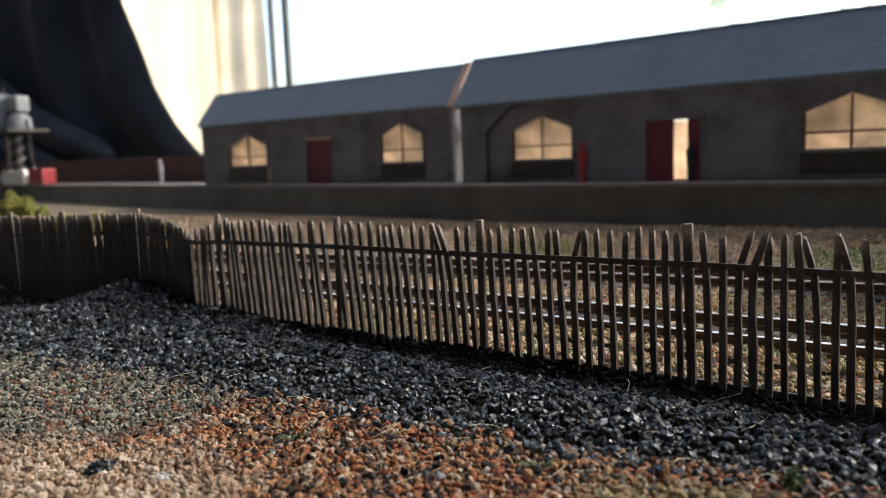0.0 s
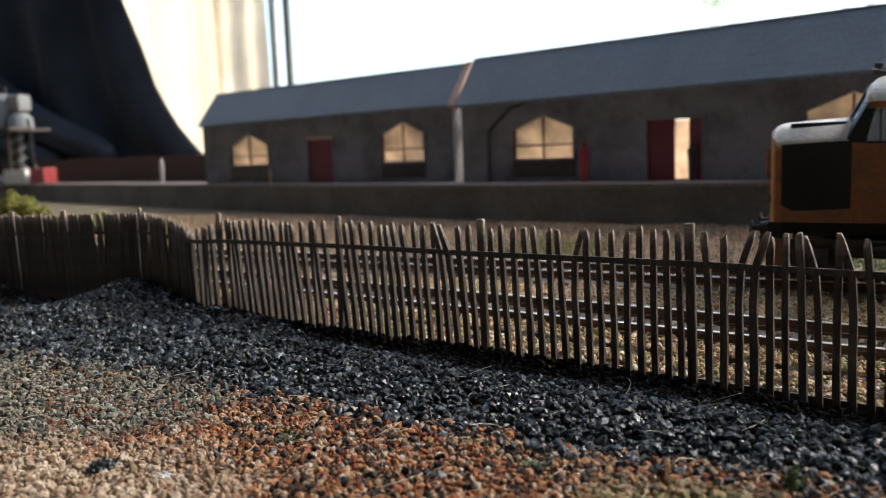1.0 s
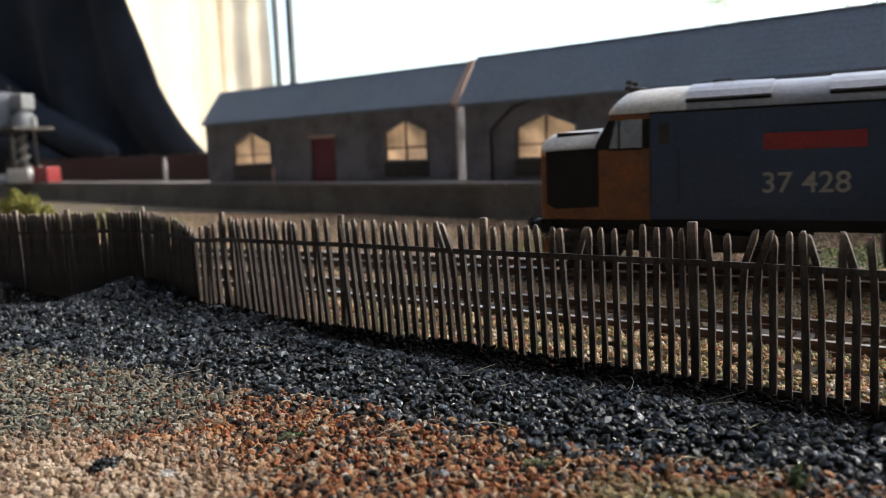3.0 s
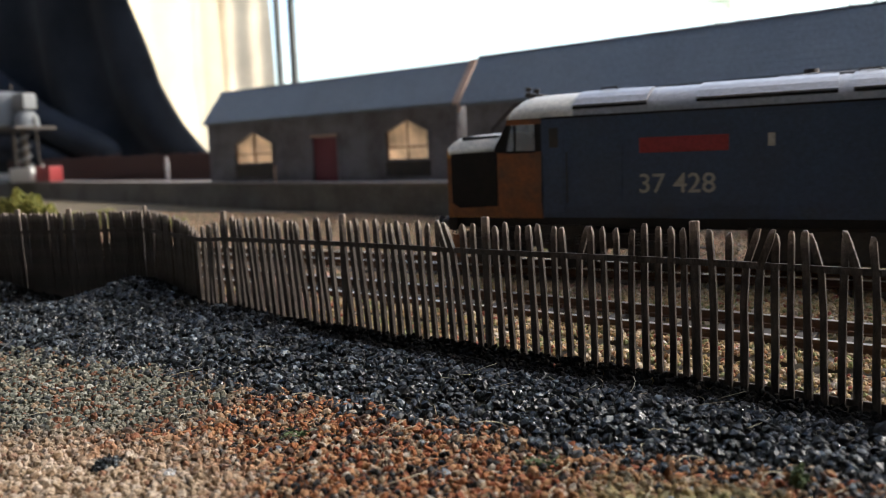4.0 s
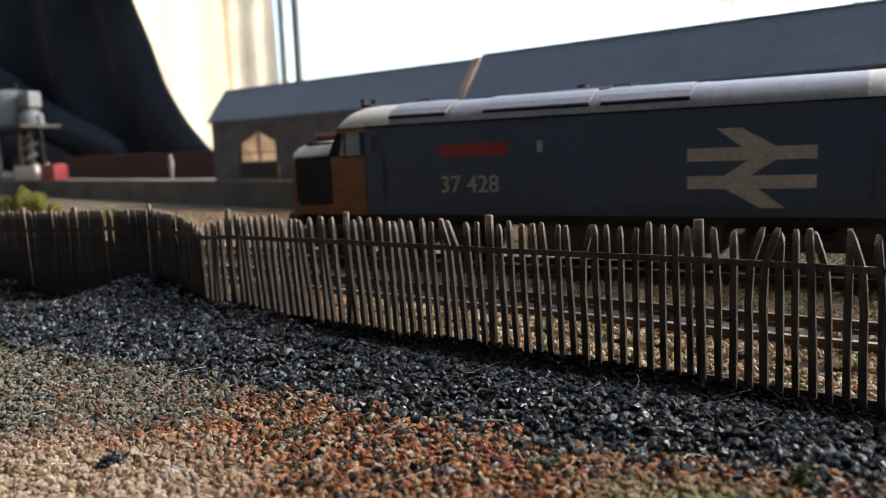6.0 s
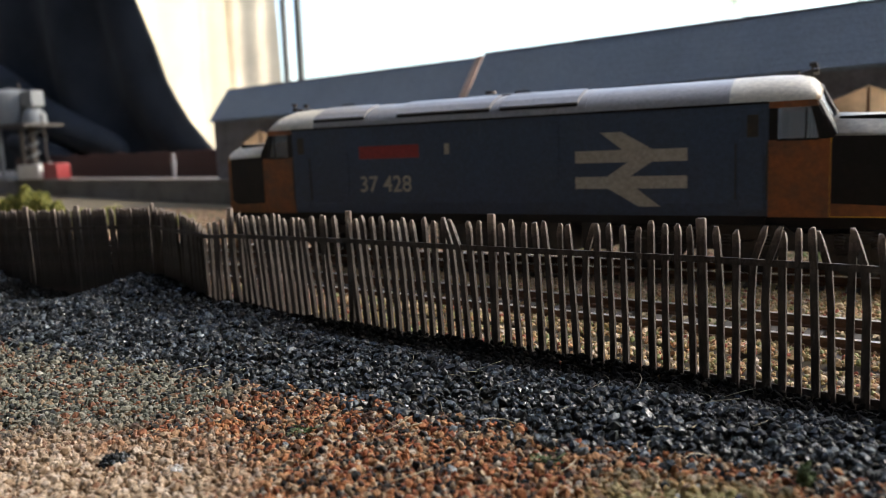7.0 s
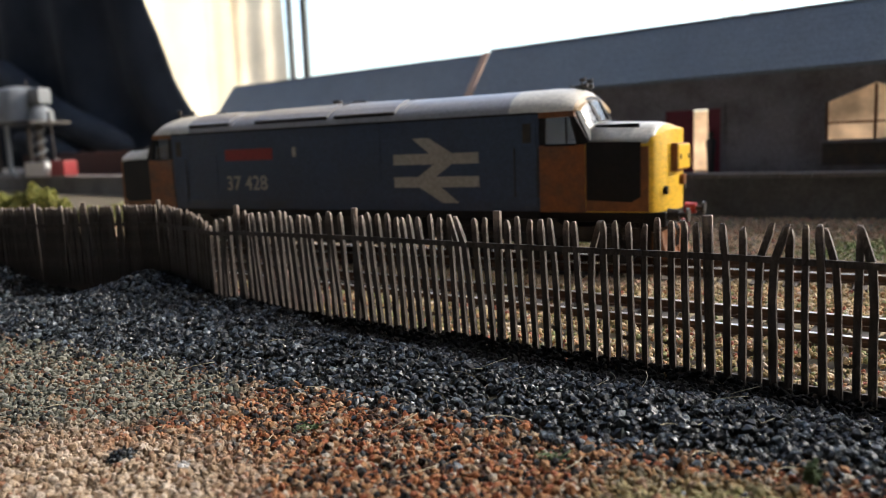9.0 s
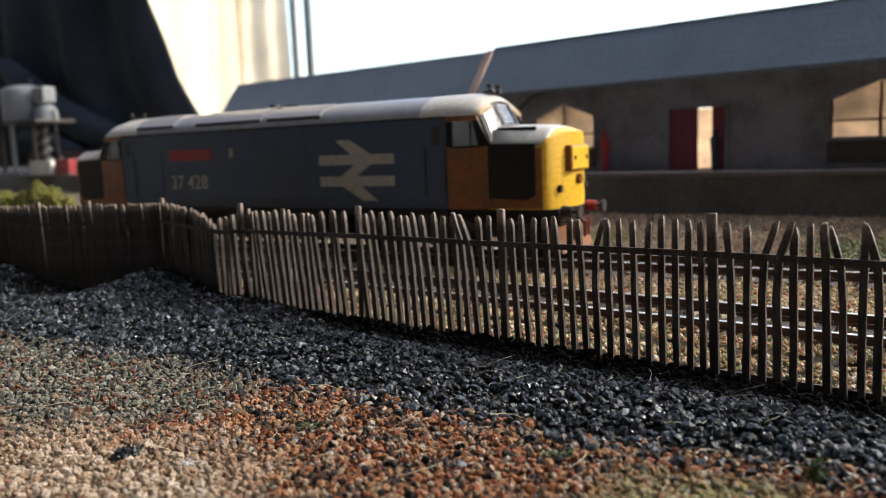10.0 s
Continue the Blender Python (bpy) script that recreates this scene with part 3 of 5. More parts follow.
        part("pane", prism(bmesh.new(), [(x0, s), (x1, s), (x1, sh), (mid, pk), (x0, sh)], 1.5, 1.9), m_paper, w, "tan paper glazing lit from behind")
        bars = [boxed(mid - 0.6, mid + 0.6, 0.6, 1.4, s, pk - 0.8), boxed(x0, x1, 0.7, 1.3, s + (sh - s) * 0.42, s + (sh - s) * 0.42 + 1.1), boxed(x0, x0 + 0.9, 0.6, 1.4, s, sh), boxed(x1 - 0.9, x1, 0.6, 1.4, s, sh)]
        for o in bars:
            part("glazing_bar", o, m_mullion, w)
        part("sill", boxed(x0 - 2, x1 + 2, -1.8, 1.2, s - 1.6, s, bevel=0.2), m_stone, w)
        part("apron_panel", boxed(x0 - 1.0, x1 + 1.0, -0.7, 0.0, 3, s - 1.6), m_gun, w, "dark panel under the window")
    for x0, x1, zt, gap in doors:
        part("door_surround", prism(bmesh.new(), [(x0 - 2.5, 0), (x0, 0), (x0, zt), (x1, zt), (x1, 0), (x1 + 2.5, 0), (x1 + 2.5, zt + 2.5), (x0 - 2.5, zt + 2.5)], -0.8, 0.0), m_stone, b)
        if gap:
            g0, g1 = gap
            part("door", boxed(x0, g0, 0.8, 1.8, 0, zt, bevel=0.1), m_maroon, b, "maroon door leaf, standing open")
            part("door", boxed(g1, x1, 0.8, 1.8, 0, zt, bevel=0.1), m_maroon, b, "maroon door leaf, standing open")
            part("passage_back", boxed(g0 - 45, g1 + 20, 30, 30.4, 0, zt), m_paper, b, "pale lit passage behind the door")
        else:
            part("door_lintel", boxed(x0 - 1, x1 + 1, -1.6, 0.0, zt, zt + 2.2, bevel=0.2), m_barge, b, "pale timber lintel")
            d = part("door", boxed(x0, x1, 0.8, 1.8, 0, zt, bevel=0.1), m_maroon, b, "closed maroon door")
            for k in (0.12, 0.55):
                part("door_panel", boxed(x0 + 3, x1 - 3, 0.4, 0.8, zt * k, zt * (k + 0.32), bevel=0.1), m_maroon, d)
    return b


A_M = at(-531, 520, 18.2, -8.8)
B_M = at(-232, 460, 18.2, -10.5)
building("station_building", A_M, 287, 55.5, 83.0,
         [(39.5, 90, 16.5, 33, 43.5), (220.5, 261, 15.5, 35.5, 44.5)], [(140, 168, 35, None)],
         "long low dark stone model building with blue-grey slate roof", True)
building("station_building", B_M, 330, 53.0, 83.4,
         [(41.4, 84.2, 14.5, 33, 41.2), (213.9, 257, 15.4, 33.5, 42)], [(131.3, 162.5, 34, (147, 155.2))],
         "long dark stone station building with a slate roof and double doors", False)

pipe = thing("drainpipe", B_M, "black drainpipe running down the building front", "pipe")
bm = bmesh.new()
rod(bm, (22.5, -1.6, 1), (22.5, -1.6, 33), 0.9)
rod(bm, (22.5, -1.6, 33), (40, -1.6, 47), 0.9)
rod(bm, (40, -1.6, 47), (55, -1.6, 50.5), 0.9)
part("pipe", bm, m_gun, pipe, smooth=True)
part("shoe", rod(bmesh.new(), (22.5, -1.6, 0.0), (22.5, -1.6, 1.6), 1.3), m_gun, pipe)


# ---- fence ----
def picket_mesh(rng, bend, name="pale"):
    """A split paling about 26 mm tall with a worn point; bend leans the tip sideways above the rail."""
    w, d = 0.53 * rng.uniform(0.92, 1.12), 0.46
    bm = bmesh.new()
    rings = []
    for z, k in ((-3, 1.05), (7, 1.0), (14, 0.97), (20.5, 0.95), (25.0, 0.97), (26.1, 0.82), (26.6, 0.5)):
        j = rng.uniform(-0.09, 0.09)
        off = bend * max(0.0, z - 19.5) / 6.0
        rings.append([(off + j + sx * w * k * rng.uniform(0.9, 1.1), sy * d * (k if z > 23 else 1) * rng.uniform(0.85, 1.15), z + (rng.uniform(-0.15, 0.15) if z > 5 else 0)) for sx, sy in ((-1, -1), (1, -1), (1, 1), (-1, 1))])
    loft(bm, rings)
    return bm


def fence():
    rng = random.Random(5)
    f = thing("paling_fence", at(0, 0, 0), "weathered brown wooden paling fence, leaning and gapped", "fence")
    shapes = {}
    for key, bend in (("s1", 0.0), ("s2", 0.15), ("s3", -0.2), ("s4", 0.0), ("s5", 0.35), ("s6", -0.45), ("r", 1.9), ("l", -1.7)):
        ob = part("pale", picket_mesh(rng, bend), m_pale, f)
        shapes[key] = ob.data
        bpy.data.objects.remove(ob)
    P = [Vector(v) for v in FENCE]
    dist = [0.0]
    for a, b in zip(P, P[1:]):
        dist.append(dist[-1] + (b - a).xy.length)

    def spot(d):
        for i in range(len(P) - 1):
            if d <= dist[i + 1] or i == len(P) - 2:
                u = (d - dist[i]) / (dist[i + 1] - dist[i])
                q = P[i].lerp(P[i + 1], u)
                v = P[i + 1] - P[i]
                return q, math.degrees(math.atan2(-v.y, -v.x))
    posts = [1, 2, 3, 4, 5, 10, 11, 12]
    pd = [dist[i] for i in posts] + [dist[1] - 43, dist[12] + 20]
    d = 2.0
    bent = {-15.0: "r", -12.4: "r", -4.2: "r", -2.6: "l", 1.6: "l", -66.5: "l", -72.5: "l", -45.0: "r", -75.5: "l"}
    while d < dist[-1] - 1:
        q, ang = spot(d)
        left = q.x < -160.4
        if min(abs(d - e) for e in pd) > (0.95 if left else 1.5):
            key = rng.choice(["s1", "s2", "s3", "s4", "s5", "s6"]) if not left else rng.choice(["s1", "s4"])
            for bx, k in bent.items():
                if abs(q.x - bx) < 1.15:
                    key = k
            ob = new("pale", shapes[key])
            ob.parent = f
            lean = float(np.interp(q.x, [-170, -151, -149, -135, -112, -90, -60, -20, 60], [0, -3, -5, -6, -5, -4, -2.5, -1, 0])) + rng.gauss(0, 0.25 if left else 0.45)
            fore = rng.gauss(0, 1.2)
            z = q.z + (rng.uniform(-0.35, 0.3) if not left else rng.uniform(-0.2, 0.2))
            m = pose(q.x * MM, q.y * MM, z * MM, fore, 0, ang) @ pose(0, 0, 0, 0, lean, 0)
            ob.matrix_basis = m @ Matrix.Diagonal((rng.uniform(0.92, 1.12) * float(np.interp(q.x, [-162, -159, -150, -90], [0.93, 1.1, 1.2, 1.0])), 1, (rng.uniform(0.98, 1.02) if not left else rng.uniform(0.99, 1.01)) * float(np.interp(q.x, [-195, -180, -170, -163, -160.6, -160.2, -146], [1.01, 0.995, 0.95, 0.86, 0.83, 0.90, 1.0])), 1))
        d += (2.46 if not left else 1.12) * (rng.uniform(0.95, 1.05) if not left else rng.uniform(0.96, 1.04))
    for e in pd:
        q, ang = spot(e)
        bm = bmesh.new()
        box(bm, -0.78, 0.78, -0.5, 0.5, -4, 28.0 + rng.uniform(-0.3, 0.4), bevel=0.22)
        for v in bm.verts:
            v.co.x += rng.uniform(-0.08, 0.08)
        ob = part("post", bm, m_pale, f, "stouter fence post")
        ob.matrix_basis = pose(q.x * MM, q.y * MM, q.z * MM, 0, rng.uniform(-2, 2), ang)
    for z, h, w, g in ((20.3, 1.1, 0.6, -1.05), (-0.8, 1.1, 0.6, 0.5)):
        bm = bmesh.new()
        rings = []
        for i, a in enumerate(P):
            v = (P[min(i + 1, len(P) - 1)] - P[max(i - 1, 0)]).xy.normalized()
            n = Vector((-v.y, v.x)) * -1
            if n.y < 0:
                n = -n
            rings.append([(a.x + n.x * o, a.y + n.y * o, a.z + zz) for o, zz in ((g, z), (g + w, z), (g + w, z + h), (g, z + h))])
        loft(bm, rings)
        part("fence_rail", bm, m_wood, f, "long horizontal fence rail")


fence()


# ---- locomotive ----
HALF = 112.0
loco = thing("diesel_locomotive", at(14.4, TRACK_Y, 0), "model diesel locomotive in dirty navy with yellow ends", "locomotive")


def lp(name, bm, material, parent=None, label="", smooth=False):
    return part(name, bm, material, parent or loco, label, smooth)


ROOF_ARC = [(17.35, 46.2), (16.9, 47.6), (15.6, 49.3), (13.2, 51.0), (10.0, 52.4), (6.0, 53.5), (0.0, 54.0)]


def full_arc(drop=0.0, squeeze=1.0, lift=0.0):
    a = [(y * squeeze, 46.2 + (z - 46.2) * (1 - drop) + lift) for y, z in ROOF_ARC]
    return [(-y, z) for y, z in a] + [(y, z) for y, z in a[::-1][1:]]


def body():
    bm = bmesh.new()
    ring = [(-16.7, 16.4), (-17.3, 20), (-17.35, 46.2), (17.35, 46.2), (17.3, 20), (16.7, 16.4)]
    loft(bm, [[(x, y, z) for y, z in ring] for x in (HALF - 79.5, HALF + 79.5)])
    b = lp("body", bm, m_navy, None, "dirty navy blue body side")
    bm = bmesh.new()
    arc = full_arc()
    rings = []
    for d, dr in ((-91.2, 0.55), (-90.3, 0.34), (-88.6, 0.14), (-85.5, 0.04), (-79.5, 0.0), (79.5, 0.0), (85.5, 0.04), (88.6, 0.14), (90.3, 0.34), (91.2, 0.55)):
        a = full_arc(dr, 1.0 - 0.12 * dr)
        rings.append([(HALF + d, y, z) for y, z in a])
    loft(bm, rings)
    r = lp("roof", bm, m_roofgrey, None, "dusty light grey roof", smooth=True)
    for s in (-1, 1):
        bm = bmesh.new()
        loft(bm, [[(HALF + s * d, y * 1.006, z + 0.1) for y, z in full_arc(dr, 1.0 - 0.12 * dr)] for d, dr in ((90.3, 0.34), (90.8, 0.44), (91.35, 0.555))])
        cabtop = bmesh.new()
        loft(cabtop, [[(HALF + s * d, y * 1.004, z + 0.08) for y, z in full_arc(dr, 1.0 - 0.12 * dr)] for d, dr in ((69.7, 0.0), (79.5, 0.0), (85.5, 0.04), (88.6, 0.14), (90.2, 0.33))])
        part("cab_roof", cabtop, m_cream, r, "cream panel of the cab roof", smooth=True)
        part("cab_brow", bm, m_brow, r, "tan-yellow edge over the windscreen", smooth=True)
    # cantrail strip and roof joints
    for sy in (-1, 1):
        lp("cantrail", boxed(HALF - 79.5, HALF + 79.5, sy * 17.55 - 0.25, sy * 17.55 + 0.25, 45.8, 46.4, bevel=0.1), m_black)
    for d in (-47, 0.6, 29.4):
        bm = bmesh.new()
        loft(bm, [[(HALF + d + o, y * 1.006, z + 0.12) for y, z in arc] for o in (-0.8, 0.8)])
        part("roof_joint", bm, m_roofgrey, r, smooth=True)
    skin = [(15.9, 49.1), (13.2, 51.0), (10.0, 52.4), (6.0, 53.5)]
    for x0, x1 in ((42, 63.5), (77, 111), (114.5, 139.5)):
        for s in (-1, 1):
            sec = [(s * (y + 0.45), z + 0.45) for y, z in skin] + [(s * y, z - 0.3) for y, z in skin[::-1]]
            pn = part("roof_panel", loft(bmesh.new(), [[(x, y, z) for y, z in sec] for x in (x0, x1)]), m_roofgrey, r, "raised roof panel with a shadowed lower edge", smooth=False)
            # black strip painted in as the shade under the panel's lower edge
            part("panel_shade", boxed(x0, x1, min(s * 15.7, s * 16.45), max(s * 15.7, s * 16.45), 48.35, 49.05), m_black, pn)
    part("roof_hatch", boxed(96, 122, -5.2, 5.2, 53.2, 54.4, bevel=0.5), m_roofgrey, r, "raised roof hatch")
    part("roof_hatch", boxed(46, 58, -4.6, 4.6, 53.2, 54.3, bevel=0.5), m_roofgrey, r, "raised roof hatch")
    part("exhaust", rod(bmesh.new(), (104, 0, 54.8), (104, 0, 55.9), 2.0, 1.8), m_gun, r)
    for hx in (50, 118):
        bm = bmesh.new()
        rod(bm, (hx - 3, -6, 53.2), (hx - 2.2, -6, 54.6), 0.25, segs=6)
        rod(bm, (hx - 2.2, -6, 54.6), (hx + 2.2, -6, 54.6), 0.25, segs=6)
        rod(bm, (hx + 2.2, -6, 54.6), (hx + 3, -6, 53.2), 0.25, segs=6)
        part("lifting_eye", bm, m_gun, r)
    for sy in (-1, 1):
        y = sy * 17.36
        for x0, x1, z0, z1 in ((47, 57, 22, 38), (112, 134, 27, 44.5), (92, 108, 39.5, 44.5)):
            g = lp("grille", boxed(x0, x1, y - 0.12, y + 0.12, z0, z1, bevel=0.05), m_navy, None, "dark louvred grille")
            n = int((z1 - z0) / 1.3)
            for i in range(n):
                part("slat", boxed(x0 + 0.5, x1 - 0.5, y + sy * 0.12 - 0.1, y + sy * 0.12 + 0.1, z0 + 0.5 + i * 1.3, z0 + 1.1 + i * 1.3), m_navy, g)
        lp("valance", boxed(HALF - 79, HALF + 79, sy * 16.5 - 0.4, sy * 16.5 + 0.4, 14.2, 16.6, bevel=0.15), m_black)
        # red name plate, lamp bracket, transfers
        lp("nameplate", boxed(61.8, 85.6, y - 0.25, y + 0.25, 35.0, 39.3, bevel=0.1), m_red, None, "red nameplate")
        lp("crest", boxed(95.2, 96.9, y - 0.2, y + 0.2, 35.8, 39.2, bevel=0.1), m_white)
        for k, (pts) in enumerate(([(139, 31.7), (171, 31.7), (171, 35.2), (139, 35.2)], [(139, 24.2), (171, 24.2), (171, 27.7), (139, 27.7)],
                                   [(146.6, 40.3), (152.8, 40.3), (164.5, 33.4), (155.3, 33.4)], [(157.5, 33.6), (164.2, 33.6), (152.4, 25.8), (145.6, 25.8)],
                                   [(145.8, 26.0), (154.8, 26.0), (163.6, 19.1), (157.6, 19.1)])):
            e = 0.06 + 0.02 * k
            lp("emblem_bar", prism(bmesh.new(), pts, y - e, y + e), m_white, None, "off-white bar of the painted emblem")


body()


def lettering(text, height, x, z, y, material, parent, turn):
    cu = bpy.data.curves.new("lettering", 'FONT')
    cu.body, cu.size, cu.extrude = text, height * MM / 0.70, 0.05 * MM
    cu.offset = 0.00006
    tmp = bpy.data.objects.new("lettering", cu)
    scene.collection.objects.link(tmp)
    bpy.context.view_layer.update()
    me = bpy.data.meshes.new_from_object(tmp.evaluated_get(bpy.context.evaluated_depsgraph_get()))
    bpy.data.objects.remove(tmp)
    me.materials.clear()
    me.materials.append(material)
    ob = new("running_number", me)
    ob.parent = parent
    ob.matrix_basis = pose(x * MM, y * MM, z * MM, 90, 0, turn)
    return tagged(ob, "off-white running number 37 428")


lettering("37 428", 5.3, 61.4, 23.9, -17.42, m_white, loco, 0)
lettering("37 428", 5.3, 163.0, 23.9, 17.42, m_white, loco, 180)


def loco_end(s):
    """One nose and cab; s is +1 for the trailing end, -1 for the leading one."""
    X = lambda d: HALF + s * d

    def bx(d0, d1, *rest, **k):
        return boxed(min(X(d0), X(d1)), max(X(d0), X(d1)), *rest, **k)

    # nose
    def ring(d, hw, zs, zc, zb=16.4):
        half = [(hw - 0.5, zb), (hw, zb + 1.5), (hw, zs - 2.0), (hw - 0.35, zs - 0.6), (hw - 1.3, zs + 0.5), (hw * 0.78, zs + (zc - zs) * 0.62), (hw * 0.45, zc - 0.5), (0, zc)]
        return [(X(d), y, z) for y, z in half] + [(X(d), -y, z) for y, z in half[::-1][1:]]
    secs = [(93.8, 17.2, 37.4, 43.0), (104, 17.0, 37.0, 42.5), (109.5, 17.0, 36.8, 42.2), (111.9, 17.0, 36.7, 42.0)]
    def face_ring(d, hw, drop):
        """A slice of the blunt front, cut off by the arched top."""
        arch = lambda y: 41.7 - 4.4 * (abs(y) / 16.9) ** 2.4 - drop
        half = [(hw - 0.3, 16.4), (hw, 17.9), (hw, arch(hw) - 1.2)] + [(hw * k, arch(hw * k)) for k in (0.97, 0.90, 0.72, 0.42, 0.0)]
        return [(X(d), y, z) for y, z in half] + [(X(d), -y, z) for y, z in half[::-1][1:]]
    depth = ((1.0, 1.8, 2.9, 4.0, 5.0, 5.5) if s > 0 else (0.7, 1.1, 1.6, 2.0, 2.3, 2.5))
    tip = 111.9 + depth[-1]
    secs[-1] = (111.9 if s > 0 else 111.2, 17.0, 36.7, 42.0)
    blunt = [(secs[-1][0] + e, hw, drop) for e, hw, drop in zip(depth, (16.7, 16.0, 14.0, 10.6, 6.4, 2.6), (0.0, 0.15, 0.45, 0.9, 1.3, 1.7))]
    nose = lp("nose", loft(bmesh.new(), [ring(*q) for q in secs] + [face_ring(*q) for q in blunt]), m_yellow if s > 0 else m_shadeyellow, None, "yellow nose end" if s > 0 else "nose end in shaded orange-yellow", smooth=True)
    # grey nose top
    bm = bmesh.new()
    rings = []
    for q in secs:
        r = ring(q[0], q[1] + 0.12, q[2] + 0.05, q[3] + 0.12)
        rings.append(r[3:12])
    rings += [face_ring(d, hw, drop - 0.1)[3:12] for d, hw, drop in blunt[:2]]
    loft(bm, rings, closed=False)
    top = part("nose_top", bm, m_cream, nose, "pale dusty top of the nose", smooth=True)
    mod = top.modifiers.new("thickness", 'SOLIDIFY')
    mod.thickness, mod.offset = 0.0002, 0
    for sy in (-1, 1):
        part("nose_side", prism(bmesh.new(), [(X(94.0), 16.7), (X(secs[-1][0] + 0.5), 16.7), (X(secs[-1][0] + 0.5), 35.2), (X(94.0), 35.4)], sy * 16.5, sy * 17.24), m_shadegrime, nose, "grimy nose side, shade in its brown-orange")
        part("black_panel", prism(bmesh.new(), [(X(94.2), 20.0), (X(107.5), 19.4), (X(110.2), 21.0), (X(110.2), 36.5), (X(94.2), 37.0)], sy * 16.6, sy * 17.36), m_black, nose, "black panel on the nose side")
        part("nose_grille", bx(95.5, 108.5, min(sy * 11.4, sy * 12.6), max(sy * 11.4, sy * 12.6), 40.4, 41.9, bevel=0.2), m_black, nose, "black grille strip on the nose top")
        part("footstep", bx(100, 104, sy * 17.0 - 0.6, sy * 17.0 + 0.6, 12.2, 12.9, bevel=0.1), m_gun, nose)
        # cab side with its window opening
        y0, y1 = sorted((sy * 17.4, sy * 16.3))
        bm = bmesh.new()
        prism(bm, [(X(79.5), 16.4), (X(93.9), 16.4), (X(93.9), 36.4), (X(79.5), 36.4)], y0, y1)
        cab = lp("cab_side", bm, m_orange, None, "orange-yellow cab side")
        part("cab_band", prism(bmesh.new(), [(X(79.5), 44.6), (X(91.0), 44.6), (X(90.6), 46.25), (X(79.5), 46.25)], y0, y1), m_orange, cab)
        part("door_pillar", prism(bmesh.new(), [(X(79.5), 36.4), (X(81.6), 36.4), (X(81.6), 44.6), (X(79.5), 44.6)], y0, y1), m_black, cab, "black pillar behind the cab window")
        part("screen_pillar", prism(bmesh.new(), [(X(89.4), 44.6), (X(91.0), 44.6), (X(95.0), 37.2), (X(93.9), 36.4), (X(91.4), 36.4)], y0, y1), m_black, cab, "black pillar beside the windscreen")
        part("cab_window", prism(bmesh.new(), [(X(81.6), 36.4), (X(91.4), 36.4), (X(89.4), 44.6), (X(81.6), 44.6)], sy * 17.0, sy * 16.8), m_cabglass, cab, "cab side glass")
        f = prism(bmesh.new(), [(X(81.4), 36.1), (X(91.1), 36.1), (X(91.1), 36.7), (X(81.4), 36.7)], sy * 17.3, sy * 17.5)
        part("window_frame", f, m_black, cab)
        part("window_frame", bx(88.0, 88.4, min(sy * 17.1, sy * 17.4), max(sy * 17.1, sy * 17.4), 36.4, 44.4), m_black, cab)
        prm = [(X(91.3), 36.3), (X(91.9), 36.3), (X(89.9), 44.6), (X(89.3), 44.6)]
        part("window_frame", prism(bmesh.new(), prm, sy * 17.2, sy * 17.52), m_black, cab)
        # crew door on the body behind the cab
        dr = lp("crew_door", bx(72.5, 78.6, min(sy * 17.3, sy * 17.5), max(sy * 17.3, sy * 17.5), 18, 44.6, bevel=0.1), m_navy)
        part("door_window", bx(74.2, 77.0, min(sy * 17.45, sy * 17.6), max(sy * 17.45, sy * 17.6), 37.4, 43.2, bevel=0.05), m_gun, dr)
        part("hand_rail", rod(bmesh.new(), (X(71.5), sy * 17.7, 21), (X(71.5), sy * 17.9, 36), 0.2, segs=6), m_gun, dr)
        part("hand_rail", rod(bmesh.new(), (X(79.3), sy * 17.9, 21), (X(79.3), sy * 17.9, 36), 0.2, segs=6), m_gun, dr)
    # windscreen
    def W(a, b, out=0.0):
        y = (16.9 - 1.6 * b) * a
        e = 1 - abs(a) ** 2.2
        zb, zt = 37.6 + 5.3 * e, 45.8 + 5.2 * e
        return (X(95.0 - 4.3 * b + out * 0.87), y, zb + (zt - zb) * b + out * 0.5)

    def slab(a0, a1, b0, b1, t0, t1, n=6):
        bm = bmesh.new()
        rings = []
        for i in range(n + 1):
            a = a0 + (a1 - a0) * i / n
            rings.append([W(a, b0, t0), W(a, b1, t0), W(a, b1, t1), W(a, b0, t1)])
        return loft(bm, rings)
    ws = lp("windscreen", slab(-1, 1, 0.90, 1.0, -0.4, 0.25, 14), m_black, None, "black-framed cab front windows")
    part("screen_frame", slab(-1, 1, -0.05, 0.10, -0.4, 0.25, 14), m_black, ws)
    for a0, a1 in ((-1.0, -0.86), (-0.40, -0.27), (0.27, 0.40), (0.86, 1.0)):
        part("screen_frame", slab(a0, a1, 0.10, 0.90, -0.4, 0.3, 2), m_black, ws)
    for a0, a1 in ((-0.86, -0.40), (-0.27, 0.27), (0.40, 0.86)):
        part("screen_glass", slab(a0, a1, 0.10, 0.90, -0.1, 0.05, 5), m_cabglass, ws, "cab windscreen glass")
    for a in (-0.6, 0.6):
        p0, p1 = W(a, 0.12, 0.4), W(a * 0.8, 0.6, 0.4)
        part("wiper", rod(bmesh.new(), p0, p1, 0.12, segs=6), m_black, ws)
    lp("cab_floor", bx(79.6, 93.6, -16.2, 16.2, 16.6, 35.0), m_black)
    # horns on the cab roof
    bm = bmesh.new()
    rod(bm, (X(86), -2.6, 54.0), (X(90), -2.6, 54.5), 0.35, 0.8, 8)
    rod(bm, (X(86), 2.6, 54.0), (X(90), 2.6, 54.5), 0.35, 0.8, 8)
